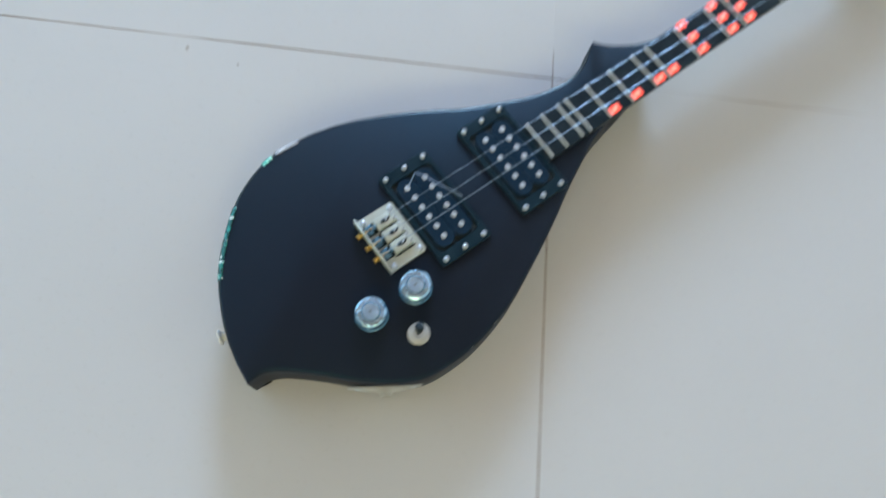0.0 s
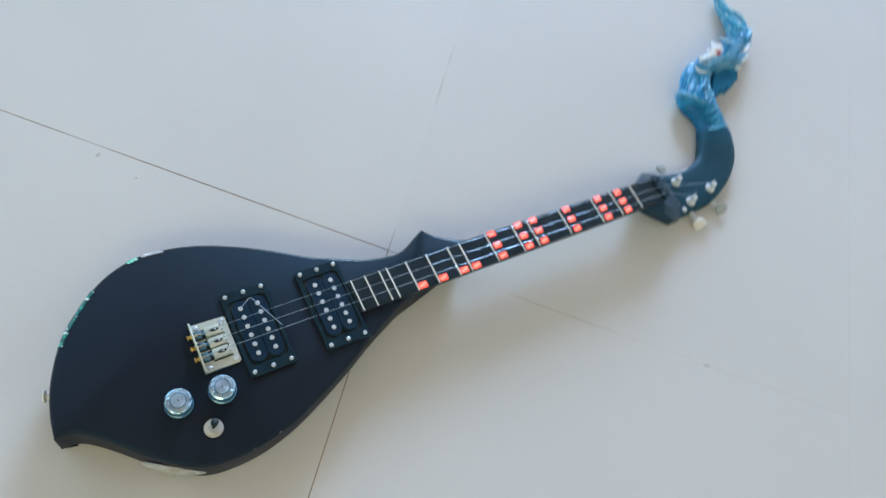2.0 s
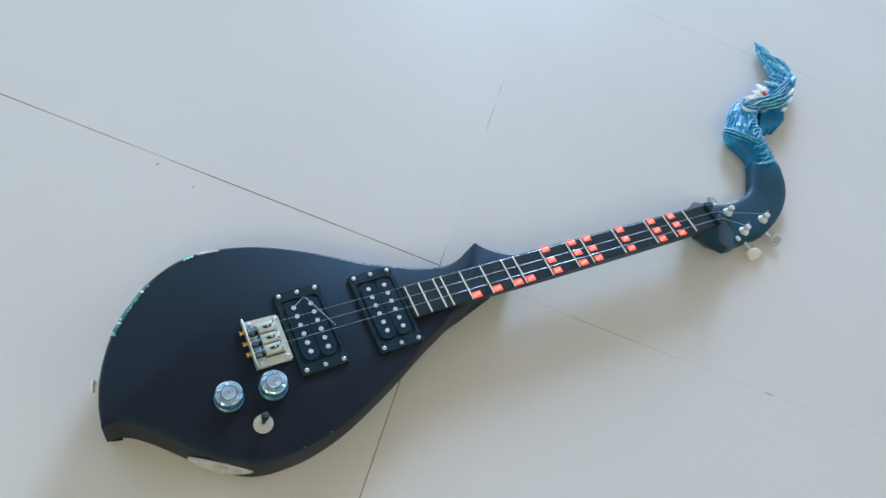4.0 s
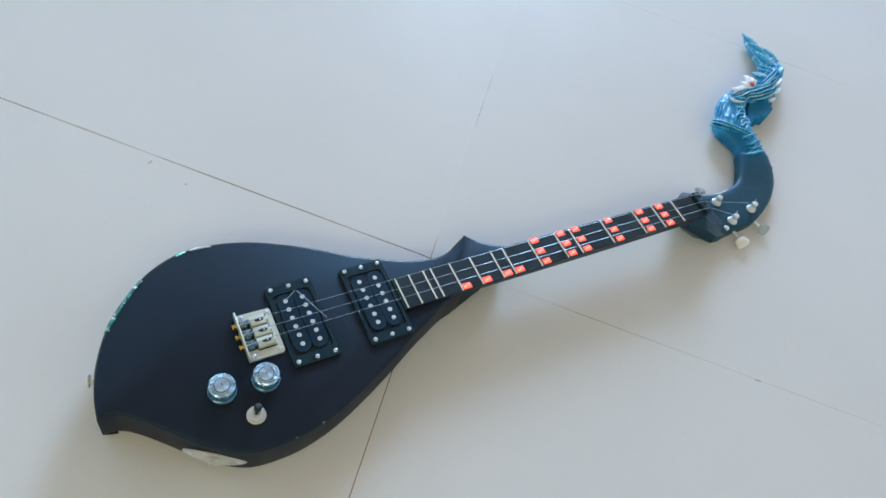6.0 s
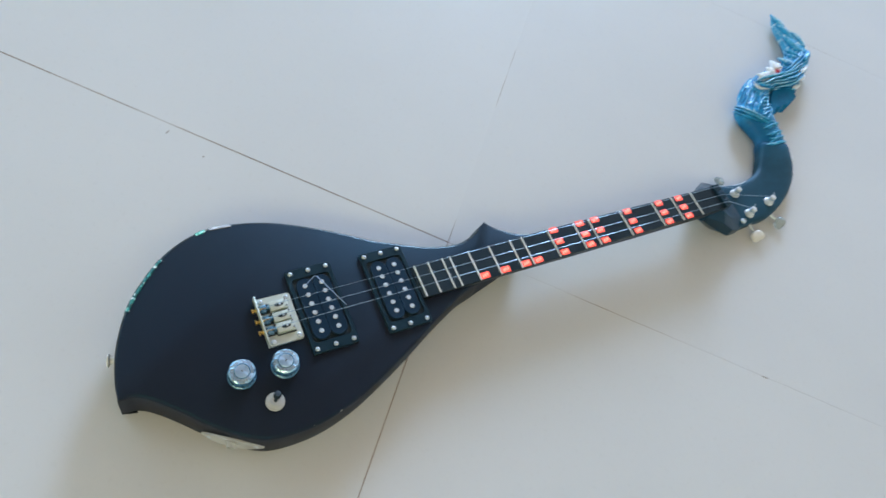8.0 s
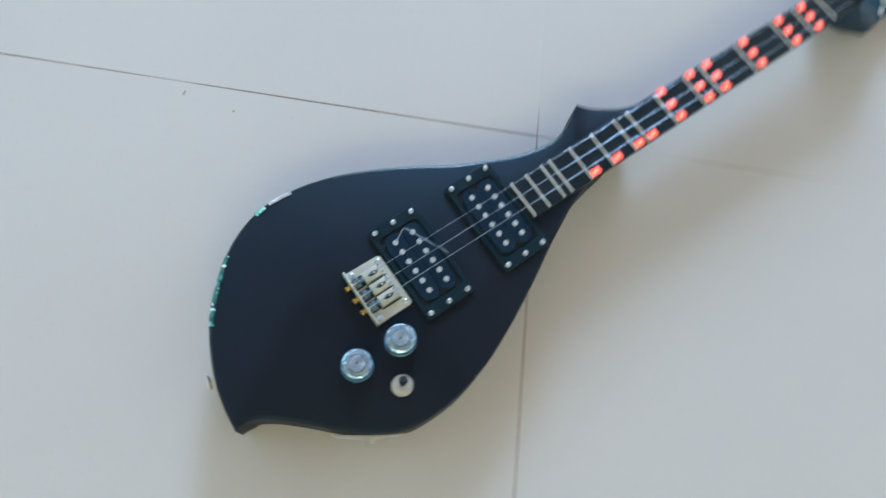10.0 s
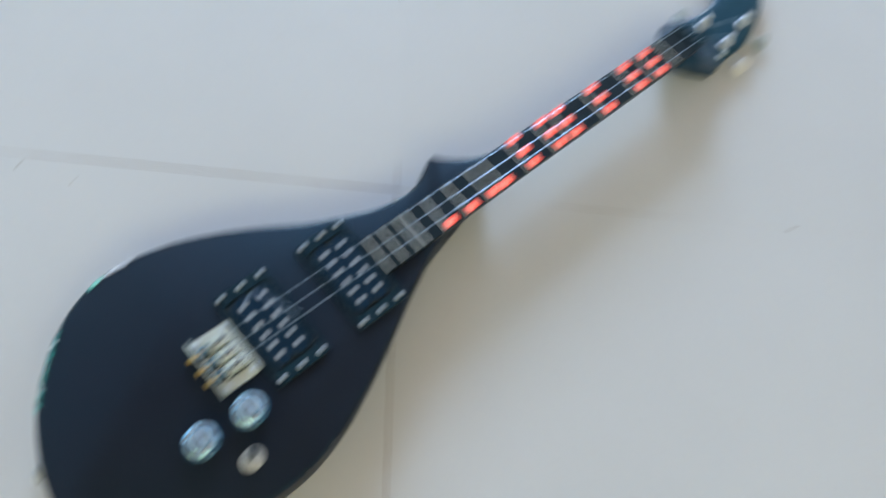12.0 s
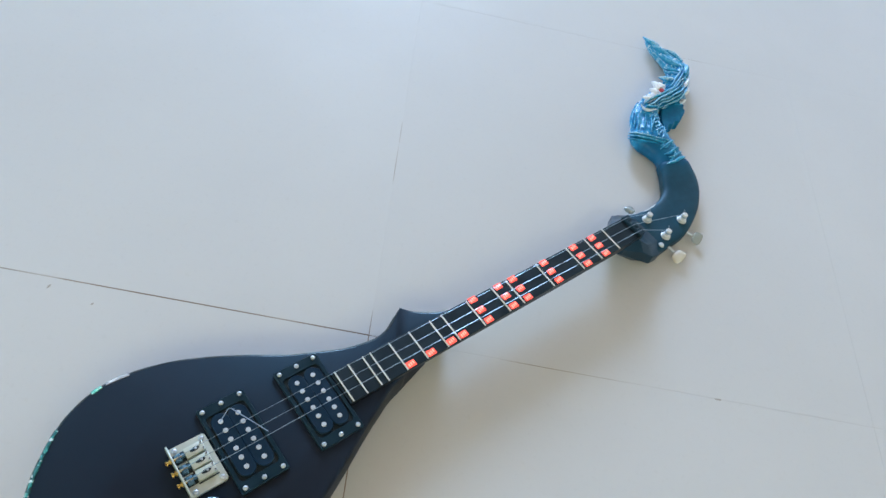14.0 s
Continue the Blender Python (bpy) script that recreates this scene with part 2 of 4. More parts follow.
def sprayed_paint():
    """Black lacquer that turns to sprayed blue where the headstock meets the carving."""
    m = BLACK.copy()
    m.name = "black_to_blue_lacquer"
    at = m.node_tree.nodes.new("ShaderNodeAttribute")
    at.attribute_name = "ridge"
    a = noise_tex(m, 90, 4)
    add = m.node_tree.nodes.new("ShaderNodeMath")
    add.operation = "MULTIPLY_ADD"
    m.node_tree.links.new(a.outputs["Fac"], add.inputs[0])
    add.inputs[1].default_value = 0.6
    m.node_tree.links.new(at.outputs["Fac"], add.inputs[2])
    m.node_tree.nodes["Principled BSDF"].inputs["Specular Tint"].default_value = (0.36, 0.74, 1.0, 1.0)
    put(m, "Base Color", ramp(m, add.outputs[0], ((0.24, (0.006, 0.040, 0.066)), (0.42, (0.008, 0.052, 0.086)), (0.75, (0.009, 0.070, 0.124)), (1.0, (0.006, 0.090, 0.20)))))
    return m


SPRAYED = sprayed_paint()


# ---- mesh helpers ----
def part(name, bm, material, parent=None, label="", smooth=35, at=None):
    """Links a bmesh as one mesh object, under a thing or a part."""
    me = bpy.data.meshes.new(name)
    bmesh.ops.recalc_face_normals(bm, faces=bm.faces)
    if smooth:
        for f in bm.faces:
            f.smooth = True
        for e in bm.edges:
            e.smooth = len(e.link_faces) != 2 or e.calc_face_angle(0) < radians(smooth)
    bm.to_mesh(me)
    bm.free()
    me.materials.append(material)
    ob = new(name, me)
    if at is not None:
        ob.matrix_world = at
    if parent:
        ob.parent = parent
        ob.matrix_parent_inverse = parent.matrix_basis.inverted()
    if label:
        ob["label"] = label
    return ob


def box(x0, x1, y0, y1, z0, z1, bevel=0.0, seg=2, bm=None):
    own = bm is None
    bm = bm or bmesh.new()
    b2 = bmesh.new() if not own else bm
    bmesh.ops.create_cube(b2, size=1)
    for v in b2.verts:
        v.co = Vector(((x0 + x1) / 2 + v.co.x * (x1 - x0), (y0 + y1) / 2 + v.co.y * (y1 - y0), (z0 + z1) / 2 + v.co.z * (z1 - z0)))
    if bevel:
        bmesh.ops.bevel(b2, geom=list(b2.edges), offset=bevel, segments=seg, affect="EDGES", profile=0.5)
    if not own:
        merge(bm, b2)
    return bm


def merge(bm, other):
    me = bpy.data.meshes.new("tmp")
    other.to_mesh(me)
    other.free()
    bm.from_mesh(me)
    bpy.data.meshes.remove(me)
    return bm


def lathe(profile, n=32, m=None, bm=None):
    """Turns (radius, z) pairs round z."""
    bm = bm or bmesh.new()
    rings = []
    for r, z in profile:
        if r < 1e-6:
            rings.append([bm.verts.new((0, 0, z))])
        else:
            rings.append([bm.verts.new((r * math.cos(2 * math.pi * k / n), r * math.sin(2 * math.pi * k / n), z)) for k in range(n)])
    made = [v for r in rings for v in r]
    for a, b in zip(rings, rings[1:]):
        for k in range(n):
            q = []
            for v in (a[k % len(a)], a[(k + 1) % len(a)], b[(k + 1) % len(b)], b[k % len(b)]):
                if v not in q:
                    q.append(v)
            if len(q) > 2:
                bm.faces.new(q)
    for end in (rings[0], rings[-1]):
        if len(end) > 2:
            bm.faces.new(end)
    if m is not None:
        bmesh.ops.transform(bm, matrix=m, verts=made)
    return bm


def tube(points, radius, n=10, bm=None):
    """A round wire through the points; radius may be one number or one for each point."""
    bm = bm or bmesh.new()
    pts = [Vector(p) for p in points]
    rad = radius if isinstance(radius, (list, tuple)) else [radius] * len(pts)
    rings, side = [], None
    for i, p in enumerate(pts):
        d = (pts[min(i + 1, len(pts) - 1)] - pts[max(i - 1, 0)]).normalized()
        if side is None:
            side = d.orthogonal().normalized()
        side = (side - d * side.dot(d)).normalized()
        up = d.cross(side)
        rings.append([bm.verts.new(p + rad[i] * (math.cos(a) * side + math.sin(a) * up)) for a in (2 * math.pi * k / n for k in range(n))])
    for a, b in zip(rings, rings[1:]):
        for k in range(n):
            bm.faces.new((a[k], a[(k + 1) % n], b[(k + 1) % n], b[k]))
    bm.faces.new(rings[0])
    bm.faces.new(rings[-1])
    return bm


def spline(points, steps, closed=False):
    """Catmull-Rom through points of any dimension; a point given twice makes a corner."""
    pts = [np.array(p, float) for p in points]
    n, out = len(pts), []
    for i in range(n if closed else n - 1):
        p0, p1, p2, p3 = (pts[j % n] if closed else pts[min(max(j, 0), n - 1)] for j in (i - 1, i, i + 1, i + 2))
        if np.allclose(p1, p2):
            continue
        if np.allclose(p0, p1):
            p0 = 2 * p1 - p2
        if np.allclose(p2, p3):
            p3 = 2 * p2 - p1
        for k in range(steps):
            t = k / steps
            out.append(0.5 * (2 * p1 + (p2 - p0) * t + (2 * p0 - 5 * p1 + 4 * p2 - p3) * t * t + (3 * p1 - p0 - 3 * p2 + p3) * t ** 3))
    if not closed:
        out.append(pts[-1])
    return out


def slab(outline, layers, bm=None, corners=()):
    """A solid over a closed outline: layers of (inset, z) from the bottom up; the inset fades towards sharp corners."""
    bm = bm or bmesh.new()
    pts = [Vector((p[0], p[1])) for p in outline]
    n = len(pts)
    area2 = sum(pts[i].x * pts[(i + 1) % n].y - pts[(i + 1) % n].x * pts[i].y for i in range(n))
    sign = 1 if area2 > 0 else -1
    inward = []
    for i in range(n):
        d = (pts[(i + 1) % n] - pts[i]).normalized() + (pts[i] - pts[i - 1]).normalized()
        d.normalize()
        near = min([(pts[i] - Vector(c)).length / 0.016 for c in corners] + [1.0])
        inward.append((Vector((-d.y, d.x)) * sign, 0.12 + 0.88 * near))
    rings = [[bm.verts.new((*(p + q * d * (w if z > 0.03 else 1.0 + 2.4 * (1.0 - w))), z)) for p, (q, w) in zip(pts, inward)] for d, z in layers]
    for a, b in zip(rings, rings[1:]):
        for k in range(n):
            bm.faces.new((a[k], a[(k + 1) % n], b[(k + 1) % n], b[k]))
    bm.faces.new(rings[0])
    bm.faces.new(rings[-1])
    return bm


def thing(name, label, category, group=""):
    return tagged(new(name), label, category, group)


# ---- the room ----
U0, U1, V0, WALL_H, THICK = -2.8, 2.9, -3.6, 3.9, 0.15


SIDE_V0, SIDE_V1 = -0.5, 1.9
SOUTH_U, SOUTH_Z0, SOUTH_Z1 = 2.15, 2.2, 3.6


def wall(name, bm, label):
    return tagged(part(name, bm, WALL, smooth=0, at=ROOM), label, "wall", kind="structure")


bm = box(U0 - THICK, WIN_U0, WALL_V, WALL_V + THICK, 0, WALL_H)
for b in ((WIN_U0, WIN_U1, 0, WIN_Z0), (WIN_U0, WIN_U1, WIN_Z1, WALL_H), (WIN_U1, U1 + THICK, 0, WALL_H)):
    box(b[0], b[1], WALL_V, WALL_V + THICK, b[2], b[3], bm=bm)
wall("wall_north", bm, "plain cream painted wall round the low window")
bm = box(U0 - THICK, U1 + THICK, V0 - THICK, V0, 0, SOUTH_Z0)
for b in ((U0 - THICK, -SOUTH_U, SOUTH_Z0, WALL_H), (SOUTH_U, U1 + THICK, SOUTH_Z0, WALL_H), (-SOUTH_U, SOUTH_U, SOUTH_Z1, WALL_H)):
    box(b[0], b[1], V0 - THICK, V0, b[2], b[3], bm=bm)
wall("wall_south", bm, "plain cream painted wall under an added high window")
wall("wall_east", box(U1, U1 + THICK, V0, WALL_V, 0, WALL_H), "plain cream painted wall of the room")
bm = box(U0 - THICK, U0, V0, SIDE_V0, 0, WALL_H)
for b in ((SIDE_V1, WALL_V, 0, WALL_H), (SIDE_V0, SIDE_V1, 0, 0.5), (SIDE_V0, SIDE_V1, 2.7, WALL_H)):
    box(U0 - THICK, U0, b[0], b[1], b[2], b[3], bm=bm)
wall("wall_west", bm, "plain cream painted wall with an added wide window")
tagged(part("ceiling", box(U0 - THICK, U1 + THICK, V0 - THICK, WALL_V + THICK, WALL_H, WALL_H + 0.12), CEILING, smooth=0, at=ROOM),
       "plain brown wooden ceiling of the room", "ceiling", kind="structure")


def window(name, u0, u1, z0, z1, bars, m):
    w = tagged(new(name), "white painted frame of a window out of view", "window", kind="structure")
    w.matrix_world = m
    f = 0.05
    for a in ((u0, u1, z0, z0 + f), (u0, u1, z1 - f, z1), (u0, u0 + f, z0 + f, z1 - f), (u1 - f, u1, z0 + f, z1 - f)):
        part("window_frame", box(a[0], a[1], 0.05, 0.1, a[2], a[3], 0.004), FRAME, w, at=m)
    for k in range(1, bars + 1):
        c = u0 + (u1 - u0) * k / (bars + 1)
        part("mullion", box(c - 0.02, c + 0.02, 0.055, 0.095, z0 + f, z1 - f, 0.003), FRAME, w, at=m)
    return w


window("window_1", WIN_U0, WIN_U1, WIN_Z0, WIN_Z1, 1, ROOM @ pose(0, WALL_V, 0))
# unseen west and south windows, added to hold the fill lamps
window("added_west_window", SIDE_V0, SIDE_V1, 0.5, 2.7, 1, ROOM @ pose(U0, 0, 0, 0, 0, 90))
window("added_south_window", -SOUTH_U, SOUTH_U, SOUTH_Z0, SOUTH_Z1, 3, ROOM @ pose(0, V0, 0, 0, 0, 180))

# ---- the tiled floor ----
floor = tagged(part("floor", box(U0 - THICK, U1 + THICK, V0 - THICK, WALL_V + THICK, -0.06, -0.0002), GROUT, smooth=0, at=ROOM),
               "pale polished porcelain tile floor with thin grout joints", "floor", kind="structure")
JOINT_V, JOINT_U, TILE_U, TILE_V = 0.1747, 0.1090, 0.603, 0.652
LEAN_OF = {0: -0.030, 1: 0.03}      # the courses are laid a little out of true


def joint(i, j):
    """The crossing of cross joint i with course joint j, in the room's axes."""
    v = JOINT_V + TILE_V * j
    return JOINT_U + TILE_U * i + LEAN_OF.get(i, 0.0) * (v - JOINT_V), v


def tile(i, j):
    gu, gv = (0.00060 if j < 0 and i <= 0 else 0.00042), (0.00075 if i < 0 else 0.00042)   # the joints are tighter towards one corner
    (ax, ay), (bx, by), (cx, cy), (dx, dy) = joint(i, j), joint(i + 1, j), joint(i + 1, j + 1), joint(i, j + 1)
    quad = [(ax + gu, ay + gv), (bx - gu, by + gv), (cx - gu, cy - gv), (dx + gu, dy - gv)]
    quad = [(min(max(x, U0), U1), min(max(y, V0), WALL_V)) for x, y in quad]
    lift = random.uniform(-0.00015, 0.0)
    part("tile", slab(quad, ((0, -0.0085), (0, lift - 0.0001), (0.0001, lift))), TILE, floor, smooth=0, at=ROOM)


for i in range(-6, 6):
    for j in range(-7, 10):
        if JOINT_U + TILE_U * (i + 1) > U0 and JOINT_U + TILE_U * i < U1 and JOINT_V + TILE_V * (j + 1) > V0 and JOINT_V + TILE_V * j < WALL_V:
            tile(i, j)


# ---- the guitar ----
TOP = 0.0462
guitar = thing("electric_guitar", "black teardrop electric guitar with red fret lights lying on tiles", "guitar")

OUTLINE = [(-0.1785, -0.0325), (-0.1785, -0.0325), (-0.1765, -0.010), (-0.1697, 0.0177), (-0.1537, 0.0517), (-0.1303, 0.0800), (-0.1022, 0.1033),
           (-0.0685, 0.1165), (-0.036, 0.1167), (0.0006, 0.1085), (0.035, 0.094), (0.067, 0.077), (0.095, 0.060), (0.120, 0.0485),
           (0.150, 0.036), (0.180, 0.030), (0.199, 0.0325), (0.2135, 0.040), (0.227, 0.0465), (0.227, 0.0465), (0.240, 0.035), (0.258, 0.0235),
           (0.2745, 0.0165), (0.2745, 0.0165), (0.215, -0.0195), (0.215, -0.0195), (0.203, -0.0208), (0.189, -0.0218), (0.169, -0.0270),
           (0.151, -0.0352), (0.124, -0.0485), (0.092, -0.0660), (0.056, -0.0840), (0.0206, -0.0992), (-0.0115, -0.1080), (-0.0385, -0.1106),
           (-0.0670, -0.1080), (-0.0898, -0.0966), (-0.1122, -0.0782), (-0.1310, -0.0592), (-0.1495, -0.0422), (-0.1640, -0.0330)]
EDGE_LINE = spline(OUTLINE, 16, closed=True)
body_mesh = slab(EDGE_LINE, ((0.0045, 0.0), (0.0020, 0.002), (0.0005, 0.005), (0.0, 0.009), (0.0, 0.0418), (0.0002, 0.0430), (0.0007, 0.0442), (0.0014, 0.0451),
                             (0.0024, 0.0458), (0.0036, TOP)), corners=((-0.1785, -0.0325), (0.227, 0.0465), (0.2745, 0.0165), (0.215, -0.0195)))
for v in body_mesh.verts:           # the heel rises into the back of the neck
    near = 1.0 - min(1.0, math.hypot(v.co.x - 0.222, v.co.y + 0.024) / 0.050)
    v.co.z = max(v.co.z, 0.036 * near * near * (3 - 2 * near) if v.co.z < 0.037 else 0.0)
body = part("body", body_mesh, BLACK, guitar, "satin black lacquered body with a bevelled edge", smooth=50)
body.data.materials.append(RIM_SHEEN)
for f in body.data.polygons:        # the window's sheen along the upper rim is put in as a glossier material
    if f.center.z > 0.0418 and 0.05 < f.normal.z < 0.985 and f.normal.y > 0.15:
        f.material_index = 1


def edge_at(x, upper=True):
    """The point of the body's outline nearest to x on its upper or lower side, with the outward normal."""
    pts = [p for p in EDGE_LINE if (p[1] > 0.0) == upper]
    k = min(range(len(pts)), key=lambda q: abs(pts[q][0] - x))
    a, b = pts[max(k - 1, 0)], pts[min(k + 1, len(pts) - 1)]
    d = Vector((b[0] - a[0], b[1] - a[1])).normalized()
    nrm = Vector((d.y, -d.x))
    if (nrm.y > 0) != upper:
        nrm = -nrm
    return Vector((pts[k][0], pts[k][1])), nrm


# neck, fingerboard, collar at the nut
bm = bmesh.new()
rings = []
for x, lo, hi, deep in ((0.19, -0.0195, 0.0135, 0.018), (0.28, -0.0205, 0.0145, 0.020), (0.40, -0.0212, 0.0140, 0.020), (0.55, -0.0212, 0.0128, 0.019)):
    ring = []
    for k in range(17):
        a = math.pi * k / 16
        c, h = (lo + hi) / 2, (hi - lo) / 2
        ring.append(bm.verts.new((x, c + h * math.copysign(abs(math.cos(a)) ** 0.75, math.cos(a)), 0.0458 - deep * math.sin(a) ** 0.8)))
    rings.append(ring)
for a, b in zip(rings, rings[1:]):
    for k in range(16):
        bm.faces.new((a[k], a[k + 1], b[k + 1], b[k]))
    bm.faces.new((a[0], b[0], b[16], a[16]))
bm.faces.new(rings[0])
bm.faces.new(rings[-1])
neck = part("neck", bm, BLACK, guitar, "slim black neck with a rounded back")
board = [(0.121, -0.0228), (0.121, 0.0152), (0.30, 0.0148), (0.545, 0.0118), (0.545, -0.0215), (0.30, -0.0222)]
fretboard = part("fretboard", slab(board, ((0, TOP - 0.0004), (0, 0.0503), (0.0007, 0.0509))), BOARD, guitar, "dark ebony-black fingerboard", smooth=0)
FRETS = (0.125, 0.141, 0.158, 0.167, 0.190, 0.2155, 0.2425, 0.258, 0.293, 0.3295, 0.3505, 0.397, 0.4465, 0.477, 0.5085)
for x in FRETS:
    f = (x - 0.121) / 0.424
    lo, hi = -0.0222 + 0.0008 * f, 0.0146 - 0.003 * f
    bm = bmesh.new()
    prof = [(-0.0009, 0.0507), (-0.0006, 0.0519), (0.0, 0.0524), (0.0006, 0.0519), (0.0009, 0.0507)]
    a = [bm.verts.new((x + p, lo, z)) for p, z in prof]
    b = [bm.verts.new((x + p, hi, z)) for p, z in prof]
    for k in range(5):
        bm.faces.new((a[k], a[(k + 1) % 5], b[(k + 1) % 5], b[k]))
    bm.faces.new(a)
    bm.faces.new(b)
    part("fret", bm, FRET, guitar)


def led(x, y):
    w = part("fret_light", box(x - 0.0051, x + 0.0051, y - 0.0036, y + 0.0036, 0.0505, 0.0514, 0.0006, 1), LED, guitar, "glowing red light set in the fingerboard")
    for k in (-1, 0, 1):
        part("led_chip", box(x + k * 0.0027 - 0.0008, x + k * 0.0027 + 0.0008, y - 0.0017 + 0.0007 * k, y + 0.0017 + 0.0007 * k, 0.0512, 0.0517), CHIP, w, smooth=0)


for x in (0.1965, 0.2222, 0.2490, 0.2650):
    led(x, -0.0178)
for x in (0.3010, 0.3375, 0.3590, 0.4075, 0.4560, 0.4875):
    for y in (0.0118 - (x - 0.301) * 0.018, -0.0032 - (x - 0.301) * 0.008, -0.0176):
        led(x, y)

bm = bmesh.new()
rings = []
for x, lo, hi, z0, z1 in ((0.522, -0.0218, 0.0130, 0.024, 0.0458), (0.548, -0.0350, 0.0240, 0.006, 0.0440), (0.563, -0.0435, 0.0335, 0.001, 0.0330),
                          (0.578, -0.0430, 0.0325, 0.0, 0.0250), (0.596, -0.0385, 0.0265, 0.0, 0.0178)):
    c, h = (lo + hi) / 2, (hi - lo) / 2
    rings.append([bm.verts.new((x, c + h * a, z0 + (z1 - z0) * b)) for a, b in ((-0.7, 0), (0.7, 0), (1, 0.25), (1, 0.7), (0.62, 1), (-0.62, 1), (-1, 0.7), (-1, 0.25))])
for a, b in zip(rings, rings[1:]):
    for k in range(8):
        bm.faces.new((a[k], a[(k + 1) % 8], b[(k + 1) % 8], b[k]))
bm.faces.new(rings[0])
bm.faces.new(rings[-1])
bmesh.ops.bevel(bm, geom=[e for e in bm.edges], offset=0.0006, segments=1, affect="EDGES")
part("neck_collar", bm, EDGE, guitar, "faceted glossy black collar behind the nut", smooth=14)
nut = part("nut", box(0.5445, 0.5485, -0.0218, 0.0120, 0.0440, 0.0545, 0.0006), RING, guitar, "black string nut")
for y in (0.0078, -0.0048, -0.0157):
    part("string_guide", box(0.5480, 0.5560, y - 0.0042, y + 0.0042, 0.0400, 0.0535, 0.0008), RING, nut, "chunky black string guide")

# ---- headstock and carved serpent ----
# pairs of points on the inner and the outer side of the curve: x, y, x, y, top height, bottom height
CURVE = [(0.583, 0.029, 0.583, -0.0405, 0.0200, 0.0), (0.603, 0.0235, 0.607, -0.0385, 0.0178, 0.0), (0.630, 0.0215, 0.645, -0.0360, 0.0175, 0.0),
         (0.655, 0.0250, 0.688, -0.0190, 0.0180, 0.0), (0.672, 0.0325, 0.720, 0.0030, 0.0190, 0.0), (0.684, 0.0450, 0.737, 0.0230, 0.0210, 0.0),
         (0.697, 0.0612, 0.746, 0.0430, 0.0240, 0.0), (0.7075, 0.0803, 0.753, 0.0660, 0.0280, 0.0), (0.7055, 0.0983, 0.757, 0.0850, 0.0310, 0.0),
         (0.701, 0.1140, 0.760, 0.1000, 0.0330, 0.0), (0.7045, 0.1315, 0.764, 0.1120, 0.0340, 0.0), (0.7205, 0.1450, 0.768, 0.1250, 0.0330, 0.0),
         (0.7405, 0.1632, 0.776, 0.1370, 0.0330, 0.001), (0.762, 0.1760, 0.786, 0.1480, 0.0340, 0.001), (0.779, 0.1830, 0.797, 0.1540, 0.0350, 0.001),
         (0.802, 0.1880, 0.818, 0.1520, 0.0360, 0.001), (0.825, 0.1920, 0.843, 0.1480, 0.0360, 0.001), (0.848, 0.1980, 0.868, 0.1600, 0.0350, 0.001),
         (0.864, 0.2050, 0.892, 0.1740, 0.0340, 0.001), (0.876, 0.2120, 0.908, 0.1880, 0.0320, 0.001), (0.884, 0.2210, 0.920, 0.2030, 0.0300, 0.001),
         (0.8905, 0.2322, 0.9205, 0.2205, 0.0280, 0.001), (0.8965, 0.2470, 0.9190, 0.2420, 0.0260, 0.001), (0.9025, 0.2676, 0.9170, 0.2655, 0.0230, 0.002),
         (0.9105, 0.2858, 0.9180, 0.2852, 0.0190, 0.004), (0.921, 0.3010, 0.923, 0.3010, 0.0120, 0.008)]


def wave(x):
    return 0.5 + 0.5 * math.cos(2 * math.pi * x)


def relief(u, a):
    """Height of the carving (0 to 1) and its depth in metres at u along the curve and angle a round it."""
    if u < 6.4:
        return 0.0, 0.0
    wob = 0.10 * math.sin(7 * a + 3 * u) + 0.08 * math.sin(13 * a - 2 * u)
    clump = noise.noise(Vector((u * 1.7, 2.2 * math.cos(a), 2.2 * math.sin(a))))
    wob += 0.30 * noise.noise(Vector((u * 0.9, 1.6 * math.cos(a) + 7, 1.6 * math.sin(a))))
    cut = min(1.0, max(0.30, 0.80 + 0.8 * clump))
    if u < 9.2:                     # smooth under the chin, only softly dented
        return 0.20 + 0.20 * clump, 0.0012
    if u < 12.2:                    # long hatching cuts along the throat
        return cut * wave(a * 4.2 + 0.10 * u + wob * 1.2) ** 2.2 * (0.45 + 0.55 * wave(u * 1.35 + a * 0.9 + wob)), 0.0026
    if u < 19.6:
        return 0.9 * cut * wave(a * 3.3 + 0.55 * math.sin(u * 1.05) + wob * 1.2) ** 2.5, 0.0040
    saw = (u * 0.62 + 0.30 * math.cos(a)) % 1.0
    return max(saw ** 3, 0.55, 0.8 * wave(a * 2.6 + u * 0.3) ** 3), 0.0034


